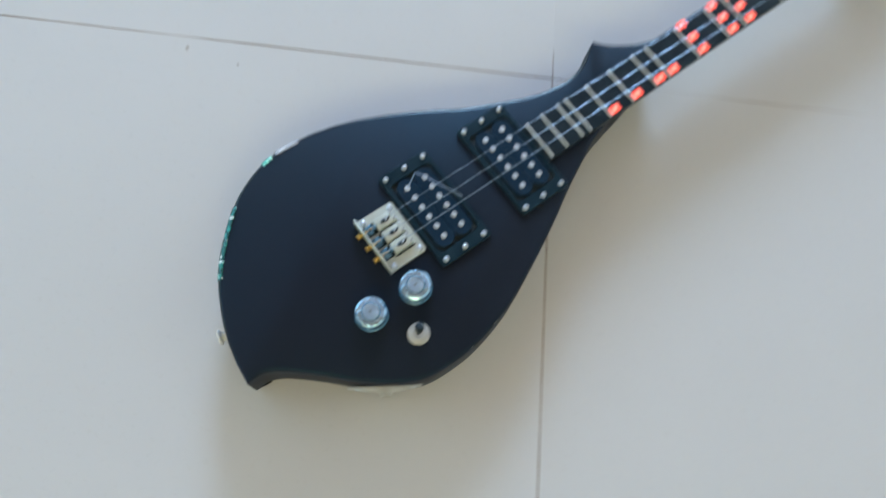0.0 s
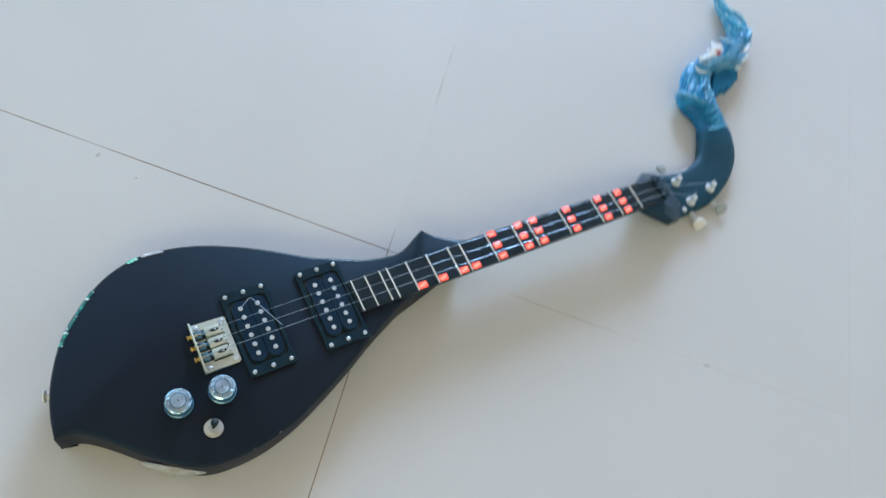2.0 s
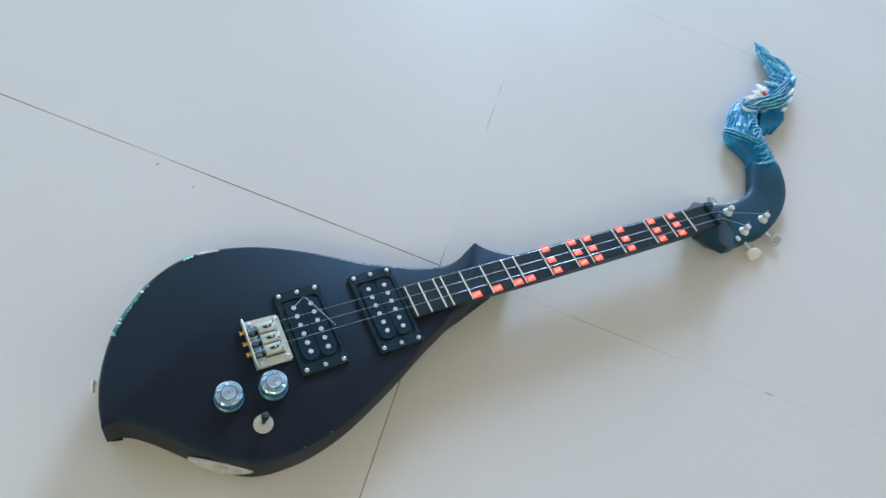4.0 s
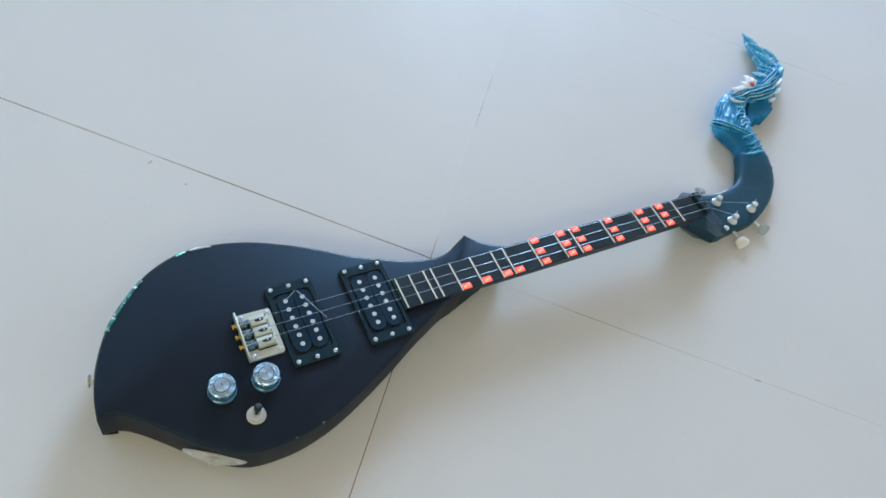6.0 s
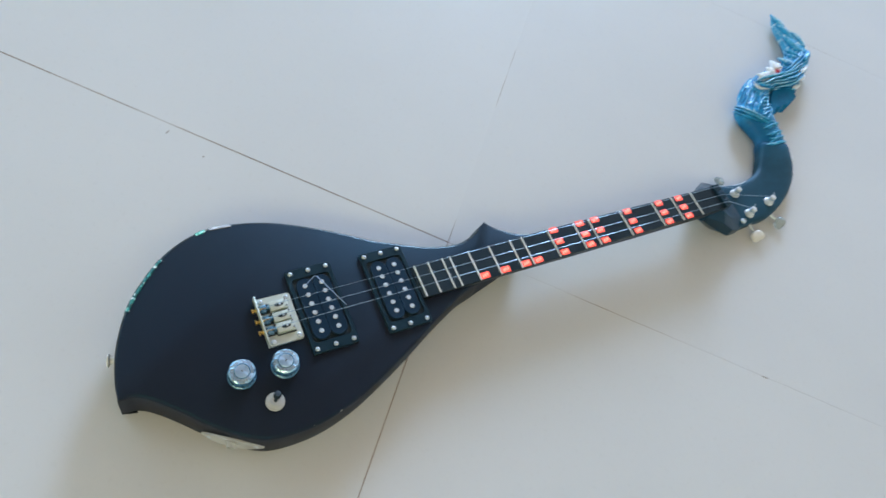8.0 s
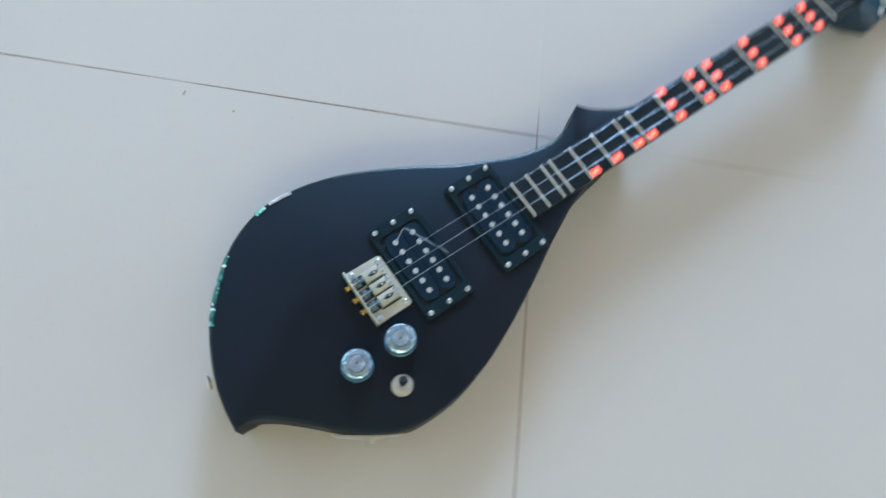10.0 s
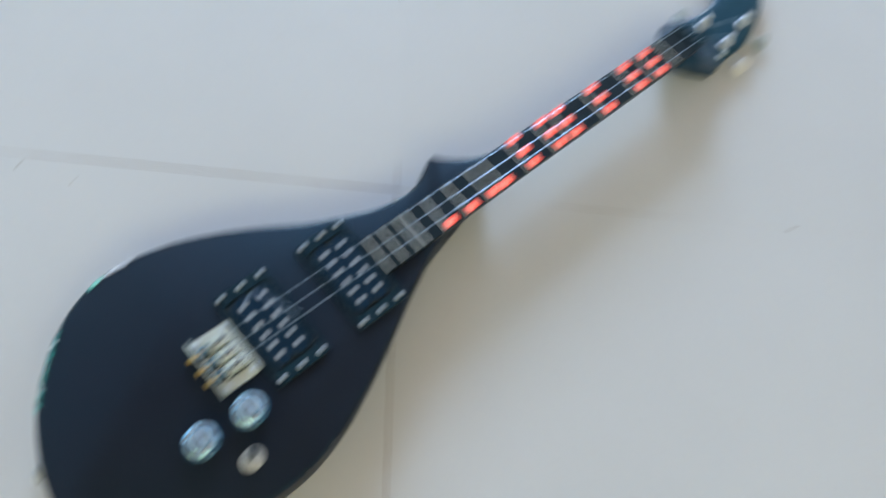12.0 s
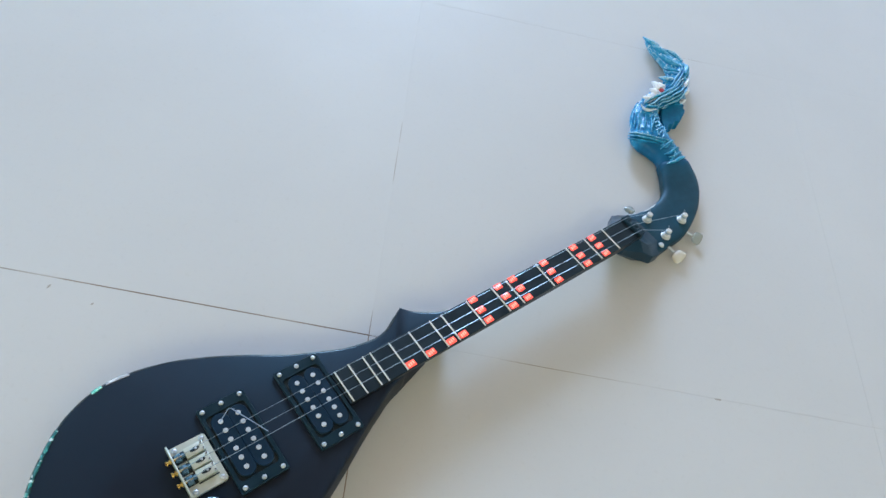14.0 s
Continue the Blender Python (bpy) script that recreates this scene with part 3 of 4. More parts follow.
def loft(u0, u1, rings_n, n, square):
    """The carved curve from u0 to u1; square: how boxy the cross-section is (2 is round)."""
    bm = bmesh.new()
    layer, deep_layer = bm.verts.layers.float.new("ridge"), bm.verts.layers.float.new("deep")
    fine = spline(CURVE, 40)
    rings = []
    for r in range(rings_n + 1):
        u = u0 + (u1 - u0) * r / rings_n
        s = fine[min(int(round(u * 40)), len(fine) - 1)]
        inner, outer, z1, z0 = Vector((s[0], s[1])), Vector((s[2], s[3])), s[4], s[5]
        c, h = (inner + outer) / 2, (inner - outer) / 2
        p = square(u)
        ring = []
        for k in range(n):
            a = 2 * math.pi * k / n
            ca, sa = math.cos(a), math.sin(a)
            q = (abs(ca) ** p + abs(sa) ** p) ** (-1 / p)
            hgt, deep = relief(u, a)
            fade = min(1.0, max(0.0, sa + 0.75))
            sink = 1 - (1 - hgt) * deep * fade / max(h.length, 0.004)
            xy = c + h * (q * ca * sink)
            z = (z0 + z1) / 2 + (z1 - z0) / 2 * q * sa - (1 - hgt) * deep * max(sa, 0) * fade
            v = bm.verts.new((xy.x, xy.y, max(z, 0.0)))
            v[layer] = min(1.0, max(0.0, hgt - 0.42) * 2.6) * (1 if deep > 0.001 else 0.4) if u1 > 7 else max(0.0, (u - 4.6) / 1.9) ** 1.5 * 0.75
            v[deep_layer] = 0.85 * min(1.0, max(0.0, 9.5 - u)) * min(1.0, max(0.25, 0.55 + 0.8 * ca))     # the sprayed inner side stays dark
            ring.append(v)
        rings.append(ring)
    for a, b in zip(rings, rings[1:]):
        for k in range(n):
            bm.faces.new((a[k], a[(k + 1) % n], b[(k + 1) % n], b[k]))
    bm.faces.new(rings[0])
    bm.faces.new(rings[-1])
    return bm


part("headstock", loft(0.0, 6.55, 70, 48, lambda u: 6.5 - 0.45 * u), SPRAYED, guitar, "curved black headstock flowing into the carving", smooth=40)
serpent = part("serpent_carving", loft(6.5, 25.0, 330, 72, lambda u: 2.3), CARVED, guitar, "carved serpent neck and head in brushed blue enamel", smooth=80)


def leaf(name, outline, z0, z1, material, label, steps=4, inset=0.002):
    pts = spline(outline, steps, closed=True)
    return part(name, slab(pts, ((0.0015, z0), (0, z0 + 0.002), (0, z1 - 0.006), (inset * 0.35, z1 - 0.0028), (inset * 0.7, z1 - 0.0009), (inset, z1))), material, serpent, label)


leaf("cheek_fin", [(0.800, 0.154), (0.778, 0.136), (0.766, 0.1145), (0.766, 0.1145), (0.7705, 0.1125), (0.781, 0.1215), (0.789, 0.1195), (0.797, 0.1222),
                   (0.804, 0.1195), (0.811, 0.1250), (0.819, 0.1255), (0.824, 0.1305), (0.832, 0.1315), (0.835, 0.1380), (0.841, 0.1420), (0.836, 0.1500), (0.822, 0.1560)],
     0.002, 0.020, TEAL, "dark blue carved fin with a ragged edge", 4, 0.0016)


def spike(name, base, tip, r, material, label=""):
    """A tooth or spike: a cone, slightly bent."""
    b, t = Vector(base), Vector(tip)
    mid = (b + t) / 2 + Vector((0, 0, 0.12 * (t - b).length))
    pts = [b, b.lerp(mid, 0.6), mid, mid.lerp(t, 0.6), t]
    bm = tube(pts, [r, r * 0.92, r * 0.66, r * 0.36, r * 0.06], 10)
    return part(name, bm, material, serpent, label)


SERPENT_FINE = spline(CURVE, 40)


def on_carving(u, degrees, lift=0.0):
    """The point of the carved curve at u along it and that angle round it, and the outward direction there."""
    q = SERPENT_FINE[min(max(int(round(u * 40)), 0), len(SERPENT_FINE) - 1)]
    inner, outer = Vector((q[0], q[1])), Vector((q[2], q[3]))
    c, h = (inner + outer) / 2, (inner - outer) / 2
    ca, sa = math.cos(radians(degrees)), math.sin(radians(degrees))
    f = (abs(ca) ** 2.3 + abs(sa) ** 2.3) ** (-1 / 2.3)
    tall = (q[4] - q[5]) / 2
    p = Vector((*(c + h * (f * ca)), (q[4] + q[5]) / 2 + tall * f * sa))
    out = Vector((*(h.normalized() * ca), sa)).normalized()
    return p + out * lift, out


def blade(name, pts, outs, wide, thick, material, label, taper=(0.25, 0.9, 1.0, 0.75, 0.12), keel=0.0, bright=0.9):
    """A tapering carved strand or feather through pts, raised along outs; its crest is brushed paler. keel sharpens the crest."""
    bm = bmesh.new()
    layer = bm.verts.layers.float.new("ridge")
    rows, n = [], 12
    for i, p in enumerate(pts):
        d = (pts[min(i + 1, len(pts) - 1)] - pts[max(i - 1, 0)]).normalized()
        o = (outs[i] - d * outs[i].dot(d)).normalized()
        side = d.cross(o)
        f = i / (len(pts) - 1) * (len(taper) - 1)
        k = min(int(f), len(taper) - 2)
        w = taper[k] + (taper[k + 1] - taper[k]) * (f - k)
        row = []
        for q in range(n):
            a = 2 * math.pi * q / n
            rise = math.sin(a) * (1 + keel * max(0.0, math.sin(a)) ** 6)
            v = bm.verts.new(p + side * (wide * w * math.cos(a)) + o * (thick * (0.35 + 0.65 * w) * rise))
            speck = 0.75 + 0.5 * noise.noise(v.co * 260)
            v[layer] = min(1.0, max(0.0, math.sin(a) - 0.30) * 1.6 * bright * speck)
            row.append(v)
        rows.append(row)
    for a, b in zip(rows, rows[1:]):
        for q in range(n):
            bm.faces.new((a[q], a[(q + 1) % n], b[(q + 1) % n], b[q]))
    bm.faces.new(rows[0])
    bm.faces.new(rows[-1])
    return part(name, bm, material, serpent, label, smooth=60)


def strand(name, way, wide, thick, material, label, lift=0.0004, bright=0.9, taper=(0.25, 0.9, 1.0, 0.75, 0.12)):
    """A strand laid on the carving; way: points as (u, degrees)."""
    both = [on_carving(u, a, lift) for u, a in spline(way, 6)]
    return blade(name, [p for p, _ in both], [o for _, o in both], wide, thick, material, label, taper, 0.3, bright)


def feather(name, way, wide, thick, material, label, bright=0.9):
    """A leaf-like feather through points in space, from its root to its tip."""
    pts = [Vector(p) for p in spline(way, 6)]
    return blade(name, pts, [Vector((-0.25, -0.35, 0.9))] * len(pts), wide, thick, material, label, (0.55, 0.95, 1.0, 0.8, 0.45, 0.06), 0.5, bright)


# hair flowing back over the cheek
for way, wide in ((((12.35, 56), (13.18, 76), (14.4, 98), (15.5, 96), (16.85, 98), (17.9, 112)), 0.0021), (((12.3, 70), (13.15, 106), (14.7, 114), (15.93, 104), (17.2, 112)), 0.0020),
                  (((13.4, 122), (14.75, 130), (15.7, 120), (16.83, 120)), 0.0020), (((12.8, 126), (14.53, 142), (15.35, 136), (16.28, 124)), 0.0019),
                  (((14.2, 160), (15.18, 154), (16.0, 136), (16.9, 138)), 0.0022), (((14.05, 172), (15.1, 182), (15.68, 176), (16.2, 158)), 0.0020),
                  (((14.9, 108), (16.1, 90), (17.3, 92), (18.6, 98)), 0.0019), (((15.6, 82), (16.8, 78), (18.0, 82), (19.3, 92)), 0.0019)):
    strand("hair_strand", way, wide, 0.0026, CARVED, "carved blue strand with a pale crest", 0.0005, 0.85)
# ribs under the chin
for way, bright in ((((10.75, -8), (10.08, 30), (9.28, 62), (8.58, 84), (8.2, 108)), 0.85), (((10.45, -8), (9.78, 28), (9.0, 56), (8.28, 76), (7.98, 92)), 0.6), (((10.15, -10), (9.48, 24), (8.73, 48), (8.1, 66)), 0.35)):
    strand("chin_rib", way, 0.0016, 0.0022, CARVED, "raised carved rib under the chin", 0.0006, bright, (0.7, 1.0, 1.0, 0.8, 0.2))
# slanting bands on the back of the neck, down to the painted edge
for way, wide, bright in ((((7.55, 58), (7.75, 84), (8.13, 122), (8.35, 150)), 0.0018, 0.60), (((7.02, 58), (7.08, 82), (7.4, 118), (7.6, 150)), 0.0016, 0.50), (((6.75, 66), (6.72, 84), (6.98, 118), (7.2, 150)), 0.0014, 0.55),
                          (((7.3, 92), (7.1, 100), (6.9, 96)), 0.0014, 0.75), (((8.3, 96), (8.0, 112), (7.8, 112)), 0.0013, 0.75), (((6.30, 44), (6.38, 82), (6.62, 120), (6.8, 158)), 0.0026, 0.6)):
    strand("neck_band", way, wide, 0.0016, CARVED, "slanting carved band brushed with white", 0.0002, bright)
for k in range(18):                 # short brushed nicks between the bands
    u, a = 6.45 + 0.105 * k + random.uniform(-0.05, 0.05), 66 + 52 * ((k * 0.618) % 1.0)
    strand("neck_nick", ((u, a), (u + 0.06, a + 9), (u + 0.15, a + 17)), random.uniform(0.0009, 0.0014), 0.0010, CARVED, "short carved nick brushed pale blue", 0.0001, random.uniform(0.3, 0.6), (0.5, 1.0, 0.8, 0.1))
# barbs along the throat
for way in (((12.5, 22), (11.65, 18), (10.95, 12)), ((11.88, 54), (11.03, 48), (10.05, 46)), ((11.7, 76), (10.68, 70), (9.75, 64)), ((11.7, 96), (10.4, 90), (9.35, 80)), ((9.4, 76), (10.55, 96), (11.6, 110)),
            ((8.9, 84), (9.35, 96), (9.9, 106)), ((8.55, 94), (8.85, 106), (9.3, 116)), ((10.0, 110), (10.5, 118), (11.2, 126)), ((9.5, 122), (9.9, 130), (10.4, 138)), ((12.0, 36), (11.2, 34), (10.5, 30))):
    strand("throat_barb", way, 0.0013, 0.0014, CARVED, "thin pale barb cut along the throat", 0.0002, 0.55)
for k in range(16):                 # small pale scales on the outer throat
    u, a = 9.0 + 0.17 * k + random.uniform(-0.08, 0.08), 92 + 30 * ((k * 0.37) % 1.0)
    strand("throat_scale", ((u, a), (u + 0.22, a + 9), (u + 0.42, a + 15)), random.uniform(0.0011, 0.0017), 0.0013, CARVED, "small pale carved scale", 0.0002, random.uniform(0.45, 0.9), (0.9, 1.0, 0.6, 0.1))
strand("throat_fin", ((13.55, 10), (13.0, 0), (12.15, -10), (11.35, -18)), 0.0018, 0.0020, CARVED, "dark fin along the front of the throat", -0.0006, 0.25)
# white mouth line, teeth, eye
strand("mouth_line", ((12.62, 52), (12.2, 66), (12.02, 88), (12.42, 122)), 0.0013, 0.0026, WHITE, "white painted mouth line", 0.0010)
strand("lip", ((12.75, 66), (12.5, 82), (12.62, 104), (13.28, 136)), 0.0013, 0.0020, CARVED, "carved blue lip", 0.0006, 0.8)
for base, tip, r in (((0.7790, 0.1690, 0.0325), (0.7735, 0.1790, 0.0315), 0.0052), ((0.7860, 0.1720, 0.0325), (0.7850, 0.1800, 0.0315), 0.0040),
                     ((0.7990, 0.1740, 0.0335), (0.7995, 0.1880, 0.0315), 0.0052), ((0.8105, 0.1780, 0.0335), (0.8165, 0.1990, 0.0310), 0.0066),
                     ((0.8190, 0.1800, 0.0330), (0.8245, 0.1915, 0.0315), 0.0050)):
    spike("tooth", base, tip, r, WHITE, "white enamelled tooth")
leaf("eye_patch", [(0.770, 0.171), (0.780, 0.175), (0.794, 0.180), (0.808, 0.186), (0.822, 0.187), (0.830, 0.181), (0.822, 0.174), (0.808, 0.168), (0.790, 0.165), (0.776, 0.165)],
     0.028, 0.0356, WHITE, "white enamelled patch round the eye", 4, 0.003)
part("eye", lathe([(0.0, -0.003), (0.0032, -0.002), (0.0043, 0.0), (0.0036, 0.0022), (0.0018, 0.0031), (0.0, 0.0033)], 20, pose(0.8100, 0.1732, 0.0352)), RED, serpent, "round pinkish red eye")
# crest feathers, from the brow up to the tip
for way, wide, thick, bright in ((((0.8570, 0.1840, 0.0310), (0.8440, 0.1940, 0.0310), (0.8396, 0.2030, 0.0280)), 0.0050, 0.0036, 1.0), (((0.8780, 0.1930, 0.0280), (0.8689, 0.2013, 0.0280), (0.8632, 0.2099, 0.0240)), 0.0034, 0.0030, 0.7),
                                 (((0.8850, 0.1960, 0.0280), (0.8734, 0.2082, 0.0285), (0.8674, 0.2165, 0.0260)), 0.0036, 0.0030, 0.6), (((0.9000, 0.2060, 0.0250), (0.8890, 0.2295, 0.0270), (0.8900, 0.2470, 0.0220)), 0.0055, 0.0040, 0.55),
                                 (((0.9090, 0.2340, 0.0220), (0.9030, 0.2580, 0.0230), (0.8995, 0.2725, 0.0190)), 0.0044, 0.0036, 0.6), (((0.9160, 0.2670, 0.0180), (0.9109, 0.2845, 0.0180), (0.9152, 0.3010, 0.0130)), 0.0050, 0.0032, 0.8),
                                 (((0.9120, 0.2150, 0.0270), (0.9140, 0.2380, 0.0260), (0.9080, 0.2630, 0.0210)), 0.0040, 0.0034, 1.0), (((0.8850, 0.1870, 0.0300), (0.9010, 0.1965, 0.0300), (0.9130, 0.2069, 0.0250)), 0.0056, 0.0038, 0.35)):
    feather("crest_feather", way, wide, thick, CARVED, "blue carved feather of the crest", bright)
for way in (((0.8566, 0.1667, 0.0290), (0.8753, 0.1726, 0.0290), (0.8900, 0.1807, 0.0270)), ((0.8500, 0.1560, 0.0270), (0.8613, 0.1585, 0.0270), (0.8740, 0.1650, 0.0250)), ((0.8350, 0.1470, 0.0230), (0.8440, 0.1480, 0.0230), (0.8520, 0.1500, 0.0200))):
    feather("mane_tip", way, 0.0034, 0.0030, WHITE, "white-tipped lock of the mane")

# lacquer rubbed off along the headstock's edges
for u0, u1, side, thick in ((1.5, 2.5, 0, 0.0008), (4.95, 5.10, 0, 0.0012), (5.00, 5.18, 1, 0.0012), (5.36, 5.68, 1, 0.0015)):
    pts = []
    for k in range(9):
        q = SERPENT_FINE[int(40 * (u0 + (u1 - u0) * k / 8))]
        i, o = Vector((q[0], q[1])), Vector((q[2], q[3]))
        p = (i.lerp(o, 0.035) if side == 0 else o.lerp(i, 0.03))
        pts.append((p.x, p.y, q[4] * 0.90))
    part("worn_edge", tube(pts, [0.0003] + [thick * random.uniform(0.7, 1.1) for _ in range(7)] + [0.0003], 6), TUNER, guitar, "pale rubbed edge of the headstock")

# ---- tuners ----
def tuner(x, y, stem, button, size, material, label):
    t = part("tuner", lathe([(0.0066, 0.0), (0.0066, 0.0012), (0.0057, 0.0018), (0.0054, 0.0036), (0.0046, 0.0044), (0.0, 0.0044)], 24, pose(x, y, 0.0175)), TUNER, guitar, "nickel tuning machine with its post")
    part("post", lathe([(0.0036, 0.0), (0.0034, 0.0022), (0.0025, 0.0040), (0.0025, 0.0052), (0.0038, 0.0064), (0.0039, 0.0080), (0.0028, 0.0092), (0.0, 0.0094)], 20, pose(x, y, 0.0214)), TUNER, t)
    part("string_wrap", tube([(x + 0.0036 * math.cos(k * 0.55), y + 0.0036 * math.sin(k * 0.55), 0.0252 + 0.00006 * k) for k in range(36)]
                             + [(x + 0.0050, y + 0.0046, 0.0288), (x + 0.0058, y + 0.0062, 0.0300)], 0.00045, 6), STRING, t, "steel string wound round the post")
    b = Vector(button)
    d = (b - Vector(stem)).normalized()
    part("shaft", tube([Vector(stem) - d * 0.006, Vector(stem), b - d * size * 0.5], [0.0028, 0.0022, 0.0018], 12), STEEL, t)
    bm = bmesh.new()
    bmesh.ops.create_uvsphere(bm, u_segments=24, v_segments=14, radius=1)
    for v in bm.verts:
        grow = (abs(v.co.x) ** 3 + abs(v.co.z) ** 3 + abs(v.co.y) ** 2.2) ** (-1 / 3)
        v.co = Vector((v.co.x * size * 0.60, v.co.y * 0.0034, v.co.z * size * 0.44)) * grow
    turn = d.to_track_quat("Z", "Y").to_matrix().to_4x4()
    for v in bm.verts:
        v.co.x *= 1.0 + 0.25 * v.co.z / size
    bmesh.ops.transform(bm, matrix=Matrix.Translation(b) @ turn @ pose(0, 0, 0, 0, 0, 20), verts=bm.verts)
    part("button", bm, material, t, label)


POSTS = ((0.6085, 0.0068), (0.6110, -0.0262), (0.6535, -0.0180))
tuner(*POSTS[0], (0.608, 0.022, 0.0095), (0.608, 0.0345, 0.0090), 0.015, CLEAR, "smoky clear tuner button")
tuner(*POSTS[1], (0.609, -0.039, 0.0095), (0.611, -0.0560, 0.0080), 0.016, PEARL, "pearl white tuner button")
tuner(*POSTS[2], (0.652, -0.034, 0.0095), (0.659, -0.0480, 0.0080), 0.015, CLEAR, "smoky clear tuner button")
part("string_tree", lathe([(0.0, 0.0), (0.0036, 0.0), (0.0036, 0.0026), (0.0022, 0.0040), (0.0, 0.0043)], 16, pose(0.593, -0.034, 0.0172)), STEEL, guitar, "small nickel screw in the headstock")

# ---- strings ----
SADDLE_Y, NUT_Y = (0.0130, 0.0010, -0.0105), (0.0078, -0.0048, -0.0157)
for k, r in enumerate((0.00024, 0.00027, 0.00030)):
    px, py = POSTS[(0, 2, 1)[k]]
    part("string", tube([(-0.041, SADDLE_Y[k], 0.0520), (-0.019, SADDLE_Y[k], 0.0556), (0.20, SADDLE_Y[k] + (NUT_Y[k] - SADDLE_Y[k]) * 0.39, 0.0566),
                         (0.547, NUT_Y[k], 0.0552), (0.556, NUT_Y[k], 0.0528), (px, py + 0.0028, 0.0272)], r, 8), STRING, guitar, "steel guitar string")

# ---- pickups ----
def screw(name, x, y, z, r, parent, material=STEEL, label=""):
    bm = lathe([(r, 0.0), (r, 0.0006), (r * 0.8, 0.0016), (r * 0.45, 0.0021), (0.0, 0.0022)], 16, pose(x, y, z))
    return part(name, bm, material, parent, label)


def ring_frame(x, y, w, h, wi, hi, z0, z1):
    """A flat frame with rounded corners round an opening."""
    def corners(w, h, rad, z):
        pts = []
        for cx, cy, a0 in ((1, 1, 0), (-1, 1, 90), (-1, -1, 180), (1, -1, 270)):
            for k in range(5):
                a = radians(a0 + 22.5 * k)
                pts.append((x + cx * (w / 2 - rad) + rad * math.cos(a), y + cy * (h / 2 - rad) + rad * math.sin(a), z))
        return pts
    bm = bmesh.new()
    loops = [[bm.verts.new(p) for p in c] for c in (corners(w, h, 0.0020, z0), corners(w, h, 0.0020, z1 - 0.0007), corners(w - 0.0014, h - 0.0014, 0.0014, z1),
                                                    corners(wi + 0.0008, hi + 0.0008, 0.0044, z1), corners(wi, hi, 0.0040, z1 - 0.0004), corners(wi, hi, 0.0040, z0))]
    for a, b in zip(loops, loops[1:] + loops[:1]):
        for k in range(20):
            bm.faces.new((a[k], a[(k + 1) % 20], b[(k + 1) % 20], b[k]))
    return bm


def pickup(x, y, label):
    """A humbucker in its mounting ring; x, y: the ring's middle."""
    p = part("pickup", ring_frame(x, y, 0.0470, 0.0924, 0.0388, 0.0704, TOP - 0.0005, 0.0497), RING, guitar, label, smooth=30)
    part("pickup_well", box(x - 0.0198, x + 0.0198, y - 0.0358, y + 0.0358, TOP - 0.0002, 0.0474), HOLE, p, "dark gap round the coils", smooth=0)
    for side in (-1, 1):
        c = x + side * 0.0087
        pill = []
        for sy in (1, -1):
            for k in range(13):
                a = math.pi * k / 12
                pill.append((c + 0.0088 * math.cos(a) * sy, y + sy * (0.0248 + 0.0090 * math.sin(a))))
        part("bobbin", slab(pill, ((0, 0.0460), (0, 0.0500), (0.0006, 0.0507))), BOBBIN, p, "rounded black coil bobbin")
        for k in range(6):
            part("pole_piece", lathe([(0.0024, 0.0), (0.0024, 0.0008), (0.0020, 0.0012), (0.0, 0.0013)], 16, pose(c, y + 0.0250 - 0.0100 * k, 0.0502)), POLE, p)
        for k in (-1, 0, 1):
            screw("mounting_screw", x + k * 0.0186, y + side * 0.0418, 0.0495, 0.0024, p)
    return p


pickup(0.0185, 0.0, "black humbucker pickup beside the bridge")
pickup(0.0970, -0.0022, "black humbucker pickup beside the fingerboard")
part("loose_string_end", tube([(0.009, 0.024, 0.0535), (0.0205, 0.0300, 0.0580), (0.0225, 0.0285, 0.0585), (0.0405, -0.0080, 0.0560)], [0.0004, 0.0005, 0.0005, 0.0004], 8), WIRE, guitar, "stiff bent end of a cut wire")

# ---- bridge ----
bridge_outline = [(-0.0415, -0.0258), (-0.0090, -0.0258), (-0.0070, -0.0238), (-0.0070, 0.0228), (-0.0090, 0.0248), (-0.0415, 0.0258)]
bridge = part("bridge", slab(bridge_outline, ((0, TOP - 0.0003), (0, 0.0478), (0.0004, 0.0484))), PLATE, guitar, "satin chrome hardtail bridge with three saddles", smooth=0)
part("back_lip", box(-0.0425, -0.0408, -0.0262, 0.0262, TOP, 0.0555, 0.0005), PLATE, bridge, "upturned lip of the bridge plate")
for x, y in ((-0.0115, 0.0205), (-0.0115, -0.0215), (-0.0365, 0.0215), (-0.0365, -0.0220)):
    screw("plate_screw", x, y, 0.0482, 0.0026, bridge)
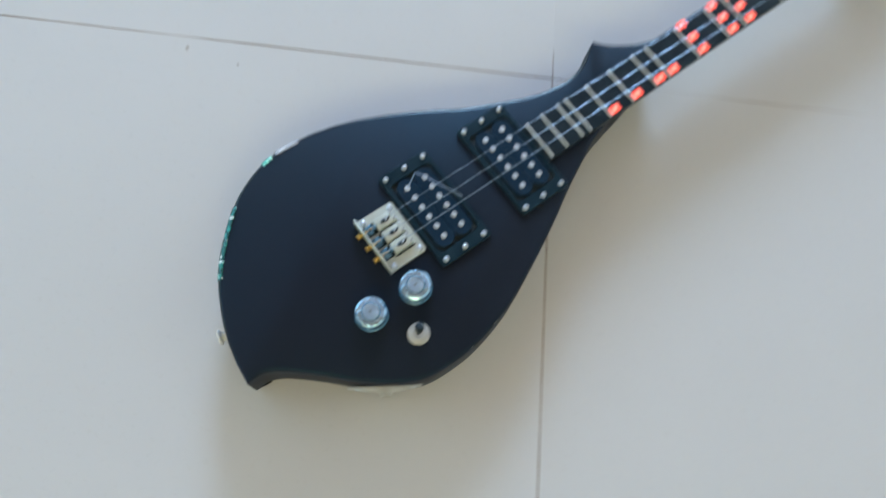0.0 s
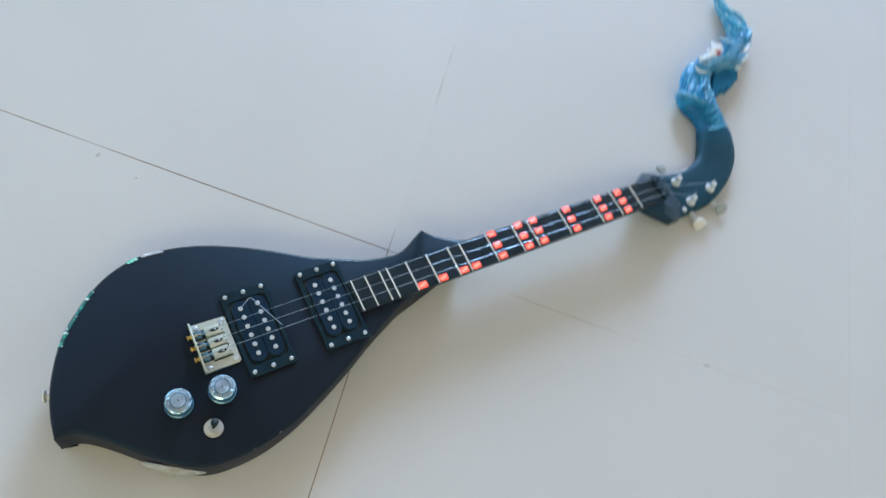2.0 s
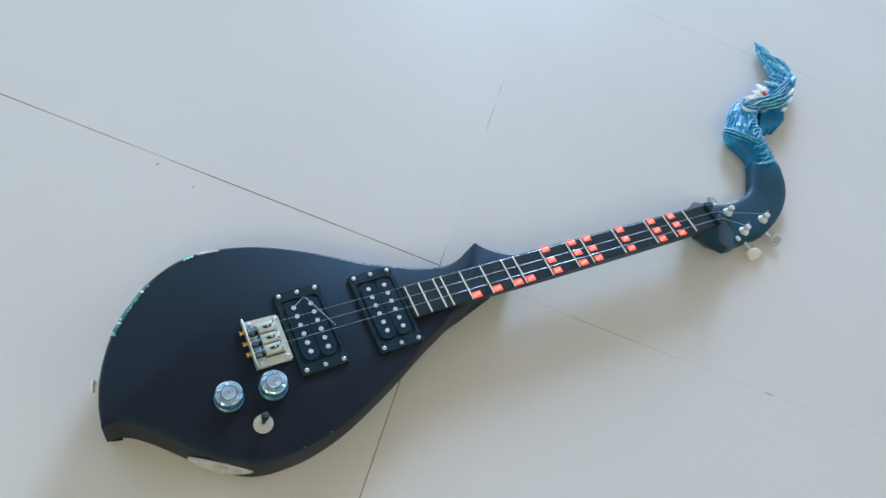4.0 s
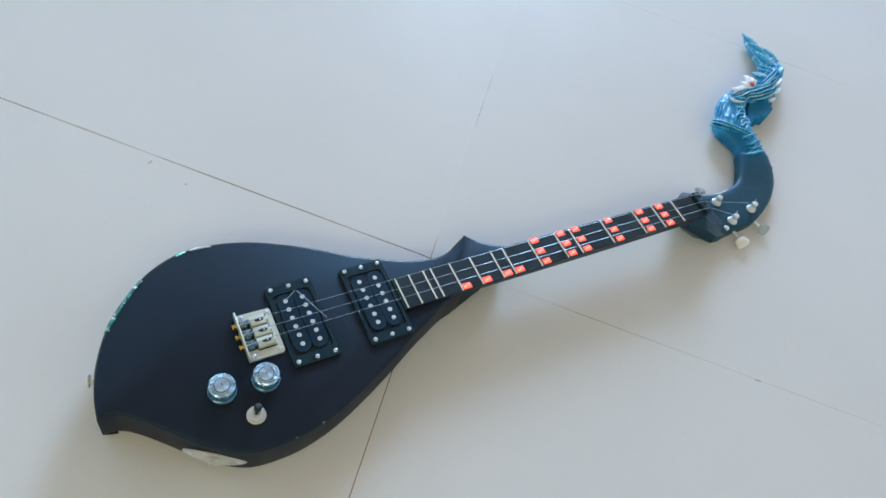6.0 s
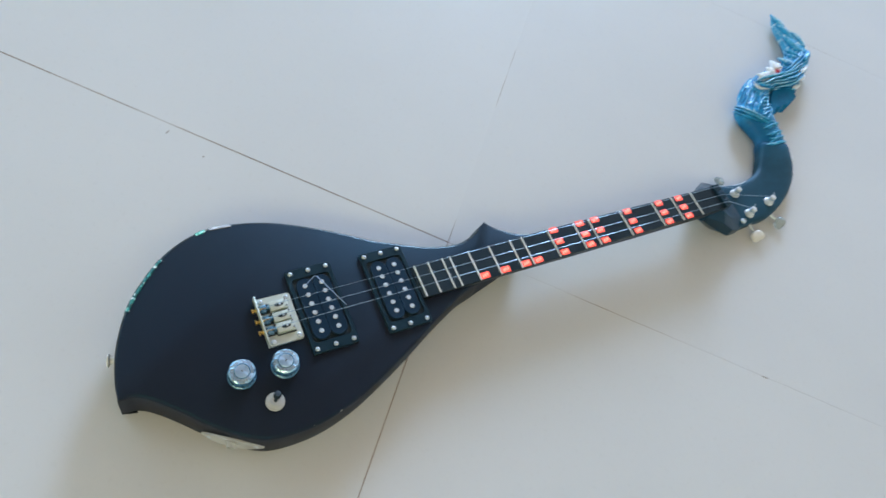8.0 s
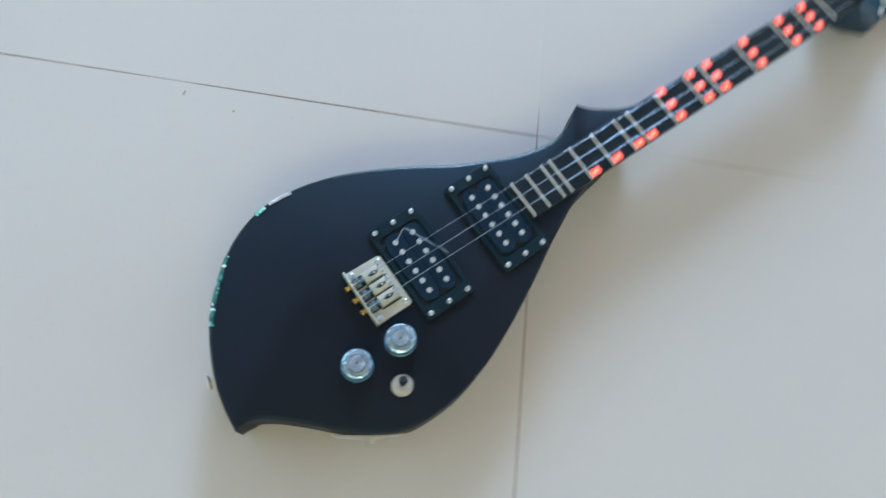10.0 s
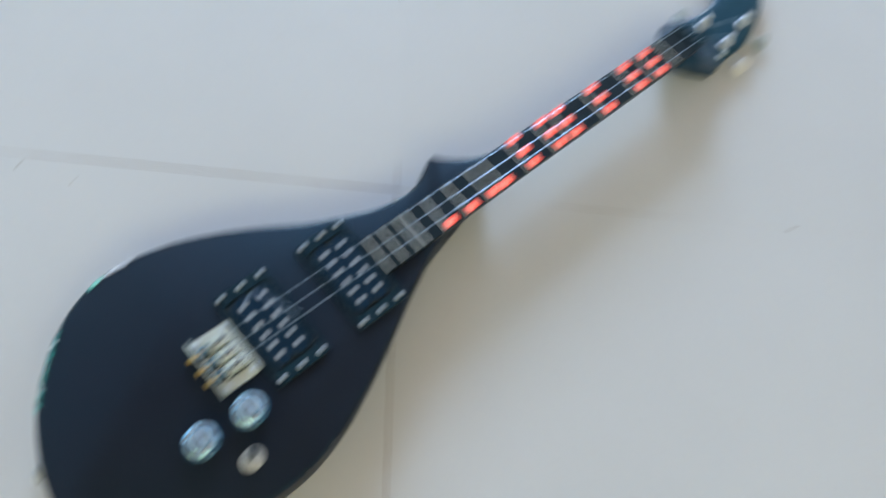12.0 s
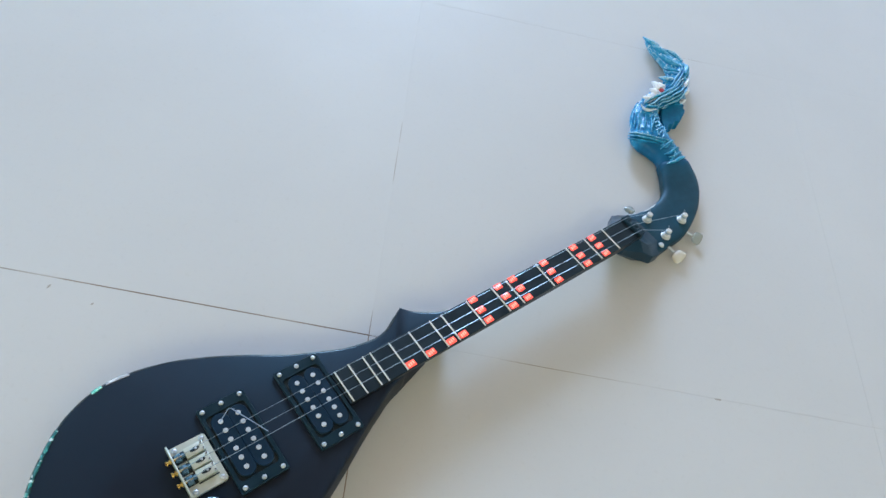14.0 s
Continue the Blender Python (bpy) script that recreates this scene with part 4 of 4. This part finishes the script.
for y in SADDLE_Y:
    part("plate_slot", box(-0.0402, -0.0300, y - 0.0050, y + 0.0050, 0.0480, 0.0487, 0.0002, 1), HOLE, bridge, "dark slot in the bridge plate", smooth=0)
    # a dark strip stands in for the gap and shade beside each saddle
    part("side_gap", box(-0.0310, -0.0120, y - 0.0068, y - 0.0054, 0.0480, 0.0488, 0.0002, 1), HOLE, bridge, "dark strip for the gap and shade beside the saddle", smooth=0)
    sd = part("saddle", box(-0.0300, -0.0125, y - 0.0052, y + 0.0046, 0.0484, 0.0528, 0.0007), PLATE, bridge, "blocky chrome saddle")
    part("saddle_tail", box(-0.0335, -0.0298, y - 0.0020, y + 0.0020, 0.0490, 0.0524, 0.0004), BLUED, sd, "bluish steel tail of the saddle")
    part("saddle_block", box(-0.0392, -0.0336, y - 0.0042, y + 0.0036, 0.0488, 0.0522, 0.0006), BLUED, sd, "bluish steel block behind the saddle")
    oval = [(0.0044 * math.cos(a), 0.0018 * math.sin(a)) for a in (2 * math.pi * k / 20 for k in range(20))]
    part("saddle_slot", slab(oval, ((0, 0.0), (0, 0.0004))), HOLE, sd, "dark string slot", smooth=0, at=pose(-0.0212, y - 0.0003, 0.0526))
    part("string_ball", lathe([(0.0, 0.0), (0.0012, 0.0), (0.0011, 0.0006), (0.0, 0.0010)], 10, pose(-0.0200, y - 0.0002, 0.0529)), STEEL, sd)
    for side in (-1, 1):
        part("height_screw", lathe([(0.0010, 0), (0.0010, 0.0022), (0.0, 0.0024)], 10, pose(-0.0142, y + side * 0.0032 - 0.0003, 0.0524)), STEEL, sd)
        part("screw_socket", lathe([(0.0006, 0), (0.0006, 0.0003), (0.0, 0.0003)], 8, pose(-0.0142, y + side * 0.0032 - 0.0003, 0.0546)), HOLE, sd)
    part("intonation_screw", lathe([(0.0012, -0.0145), (0.0012, 0.0), (0.0024, 0.0002), (0.0026, 0.0014), (0.0015, 0.0018), (0.0015, 0.0030), (0.0025, 0.0034), (0.0023, 0.0046), (0.0, 0.0050)], 14,
                                   pose(-0.0428, y, 0.0512, 0, -90, 0)), BRASS, sd, "brass adjusting screw")

# ---- controls ----
def knob(x, y, turn):
    k = part("volume_knob", lathe([(0.0132, 0.0), (0.0134, 0.0010), (0.0130, 0.0024), (0.0121, 0.0030), (0.0119, 0.0060), (0.0122, 0.0110), (0.0120, 0.0118), (0.0, 0.0118)], 44),
             SKIRT, guitar, "clear blue acrylic control knob with a silver top", smooth=35, at=pose(x, y, TOP))
    bm, n = bmesh.new(), 26
    rim = []
    for q in range(n):              # a turned, faintly facetted cone round the cap
        a = 2 * math.pi * q / n
        z = random.uniform(-0.0005, 0.0005)
        rim.append([bm.verts.new((r * math.cos(a), r * math.sin(a), h)) for r, h in ((0.0070, 0.0134), (0.0105, 0.0129 + z), (0.0120, 0.0119 - z), (0.0120, 0.0106), (0.0070, 0.0106))])
    for a, b in zip(rim, rim[1:] + rim[:1]):
        for c in range(5):
            bm.faces.new((a[c], b[c], b[(c + 1) % 5], a[(c + 1) % 5]))
    part("turned_ring", bm, FACETS, k, "turned silvery blue ring round the cap", smooth=0, at=pose(x, y, TOP, 0, 0, turn))
    for q in range(22):
        part("knurl", box(0.0116, 0.0126, -0.0007, 0.0007, 0.0030, 0.0100, 0.0003, 1), SKIRT, k, at=pose(x, y, TOP) @ Matrix.Rotation(2 * math.pi * q / 22, 4, "Z"))
    part("groove", lathe([(0.0066, 0.0), (0.0073, 0.0), (0.0073, 0.0018), (0.0066, 0.0018), (0.0066, 0.0)], 32), SKIRT, k, "dark groove round the cap", at=pose(x, y, TOP + 0.0118))
    part("knob_cap", lathe([(0.0064, 0.0), (0.0064, 0.0020), (0.0059, 0.0024), (0.0020, 0.0023), (0.0, 0.0023)], 32), CAP, k, "brushed silver disc on top of the knob", at=pose(x, y, TOP + 0.0118))
    part("pointer", box(-0.0004, 0.0004, -0.0009, 0.0012, 0.0, 0.0003), HOLE, k, "small dark mark on the cap", smooth=0, at=pose(x, y, TOP + 0.0140, 0, 0, turn))


knob(-0.0735, -0.0440, 15)
knob(-0.0335, -0.0465, 130)
switch = part("toggle_switch", lathe([(0.0088, 0.0), (0.0088, 0.0012), (0.0080, 0.0018), (0.0072, 0.0018), (0.0070, 0.0030), (0.0056, 0.0036), (0.0050, 0.0046), (0.0032, 0.0046),
                                      (0.0030, 0.0036), (0.0, 0.0036)], 32, pose(-0.0525, -0.0770, TOP)), AGED, guitar, "round chrome toggle switch")
part("switch_lever", lathe([(0.0016, 0.0), (0.0018, 0.0060), (0.0032, 0.0075), (0.0036, 0.0110), (0.0028, 0.0132), (0.0, 0.0140)], 18, pose(-0.0525, -0.0770, TOP + 0.0030, -8, 10, 0)), HOLE, switch, "black lever tip")

# strap button and jack plate on the body's side
sb, sn = Vector((-0.1704, 0.0140)), Vector((-0.965, 0.262))
m = Matrix.Translation((sb.x, sb.y, 0.024)) @ Vector((*sn, 0)).to_track_quat("Z", "Y").to_matrix().to_4x4()
part("strap_button", lathe([(0.0055, -0.003), (0.0040, 0.002), (0.0034, 0.005), (0.0036, 0.0062), (0.0062, 0.0074), (0.0064, 0.0086), (0.0048, 0.0096), (0.0, 0.0098)], 24, m), FRET, guitar, "nickel strap button")
c0, c1 = Vector((-0.1198, -0.0752)), Vector((-0.0698, -0.1075))
along = (c1 - c0).normalized()
out = Vector((along.y, -along.x))
if out.y > 0:
    out = -out
centre = (c0 + c1) / 2 + out * 0.0032
m = Matrix(((along.x, 0, out.x, centre.x), (along.y, 0, out.y, centre.y), (0, 1, 0, 0.0225), (0, 0, 0, 1)))
eye_shape = [(0.0290 * math.cos(a), 0.0115 * math.copysign(abs(math.sin(a)) ** 1.5, math.sin(a))) for a in (2 * math.pi * k / 48 for k in range(48))]
bm = slab(eye_shape, ((0, -0.0015), (0, 0.0002), (0.0004, 0.0006)))
for v in bm.verts:
    v.co.z -= 3.2 * v.co.x ** 2      # bent to the curve of the side
bmesh.ops.transform(bm, matrix=m, verts=bm.verts)
jack = part("jack_plate", bm, AGED, guitar, "pointed oval metal jack plate", smooth=30)
part("jack_socket", lathe([(0.0060, 0.000), (0.0060, 0.0014), (0.0045, 0.0016), (0.0043, 0.0048), (0.0034, 0.0050), (0.0034, 0.0032), (0.0, 0.0032)], 24, m), AGED, jack, "threaded jack socket")
for s in (-1, 1):
    part("plate_screw", lathe([(0.0024, 0.001), (0.0022, 0.0018), (0.0, 0.0022)], 14, m @ pose(0.0215 * s, 0, -0.0025)), STEEL, jack)


# shell inlay and chips along the rounded edge
def edge_band(name, x0, x1, material, label):
    """A thin band let into the rounded upper edge of the body between x0 and x1."""
    run = [k for k, p in enumerate(EDGE_LINE) if p[1] > 0.0 and x0 <= p[0] <= x1]
    bm, rows = bmesh.new(), []
    for k in run:
        a, b = EDGE_LINE[k - 1], EDGE_LINE[(k + 1) % len(EDGE_LINE)]
        d = Vector((b[0] - a[0], b[1] - a[1])).normalized()
        out = Vector((-d.y, d.x))
        p = Vector(EDGE_LINE[k])
        rows.append([bm.verts.new((*(p + out * o), z)) for o, z in ((0.0002, 0.0375), (0.0006, 0.0420), (0.0002, 0.0440), (-0.0010, 0.0457), (-0.0027, 0.0466), (-0.0046, 0.0468), (-0.0048, 0.0455), (-0.0015, 0.0375))])
    for a, b in zip(rows, rows[1:]):
        for q in range(8):
            bm.faces.new((a[q], a[(q + 1) % 8], b[(q + 1) % 8], b[q]))
    bm.faces.new(rows[0])
    bm.faces.new(rows[-1])
    return part(name, bm, material, guitar, label, smooth=50)


edge_band("shell_inlay", -0.1560, -0.1130, TEAL_SHELL, "glinting teal and silver shell inlay in the edge")
edge_band("shell_inlay", -0.0750, -0.0625, MINT_SHELL, "bright mint green shell inlay in the edge")
edge_band("shell_inlay", -0.0620, -0.0370, MILKY_SHELL, "milky white shell inlay in the edge")


def edge_chip(name, x, length, material, label, width=0.0062, proud=0.0011, upper=True):
    p, nrm = edge_at(x, upper)
    tang = Vector((-nrm.y, nrm.x, 0))
    n3 = Vector((nrm.x, nrm.y, 0.85)).normalized()
    s3 = n3.cross(tang)
    c = Vector((p.x - nrm.x * 0.0009, p.y - nrm.y * 0.0009, 0.0443))
    m = Matrix((tang.to_4d(), s3.to_4d(), n3.to_4d(), c.to_4d())).transposed()
    for i in range(3):
        m[3][i] = 0
    bm = box(-length / 2, length / 2, -width / 2, width / 2, -0.002, proud, 0.0005)
    bmesh.ops.transform(bm, matrix=m, verts=bm.verts)
    return part(name, bm, material, guitar, label)


for x, l, w in ((0.002, 0.0040, 0.0016), (-0.026, 0.0040, 0.0012)):
    edge_chip("chipped_spot", x, l * 0.7, AGED, "small pale chip in the lacquered edge", w * 0.7, 0.0002, False)

# ---- scuffs on the floor ----
for x, y, l, turn in ((0.500, -0.223, 0.009, -40), (-0.034, 0.2365, 0.003, 10), (-0.063, 0.279, 0.006, 30)):
    bm = slab([(l / 2 * math.cos(a) * (1 + 0.2 * math.sin(3 * a)), 0.0011 * math.sin(a)) for a in (2 * math.pi * k / 14 for k in range(14))], ((0, -0.0003), (0, 0.0001), (0.0003, 0.0002)))
    tagged(part("scuff_mark", bm, SCUFF, smooth=0, at=pose(x, y, 0.0, 0, 0, turn)), "small dark scuff of dirt on a tile", "scuff", "scuffs on the tiles")
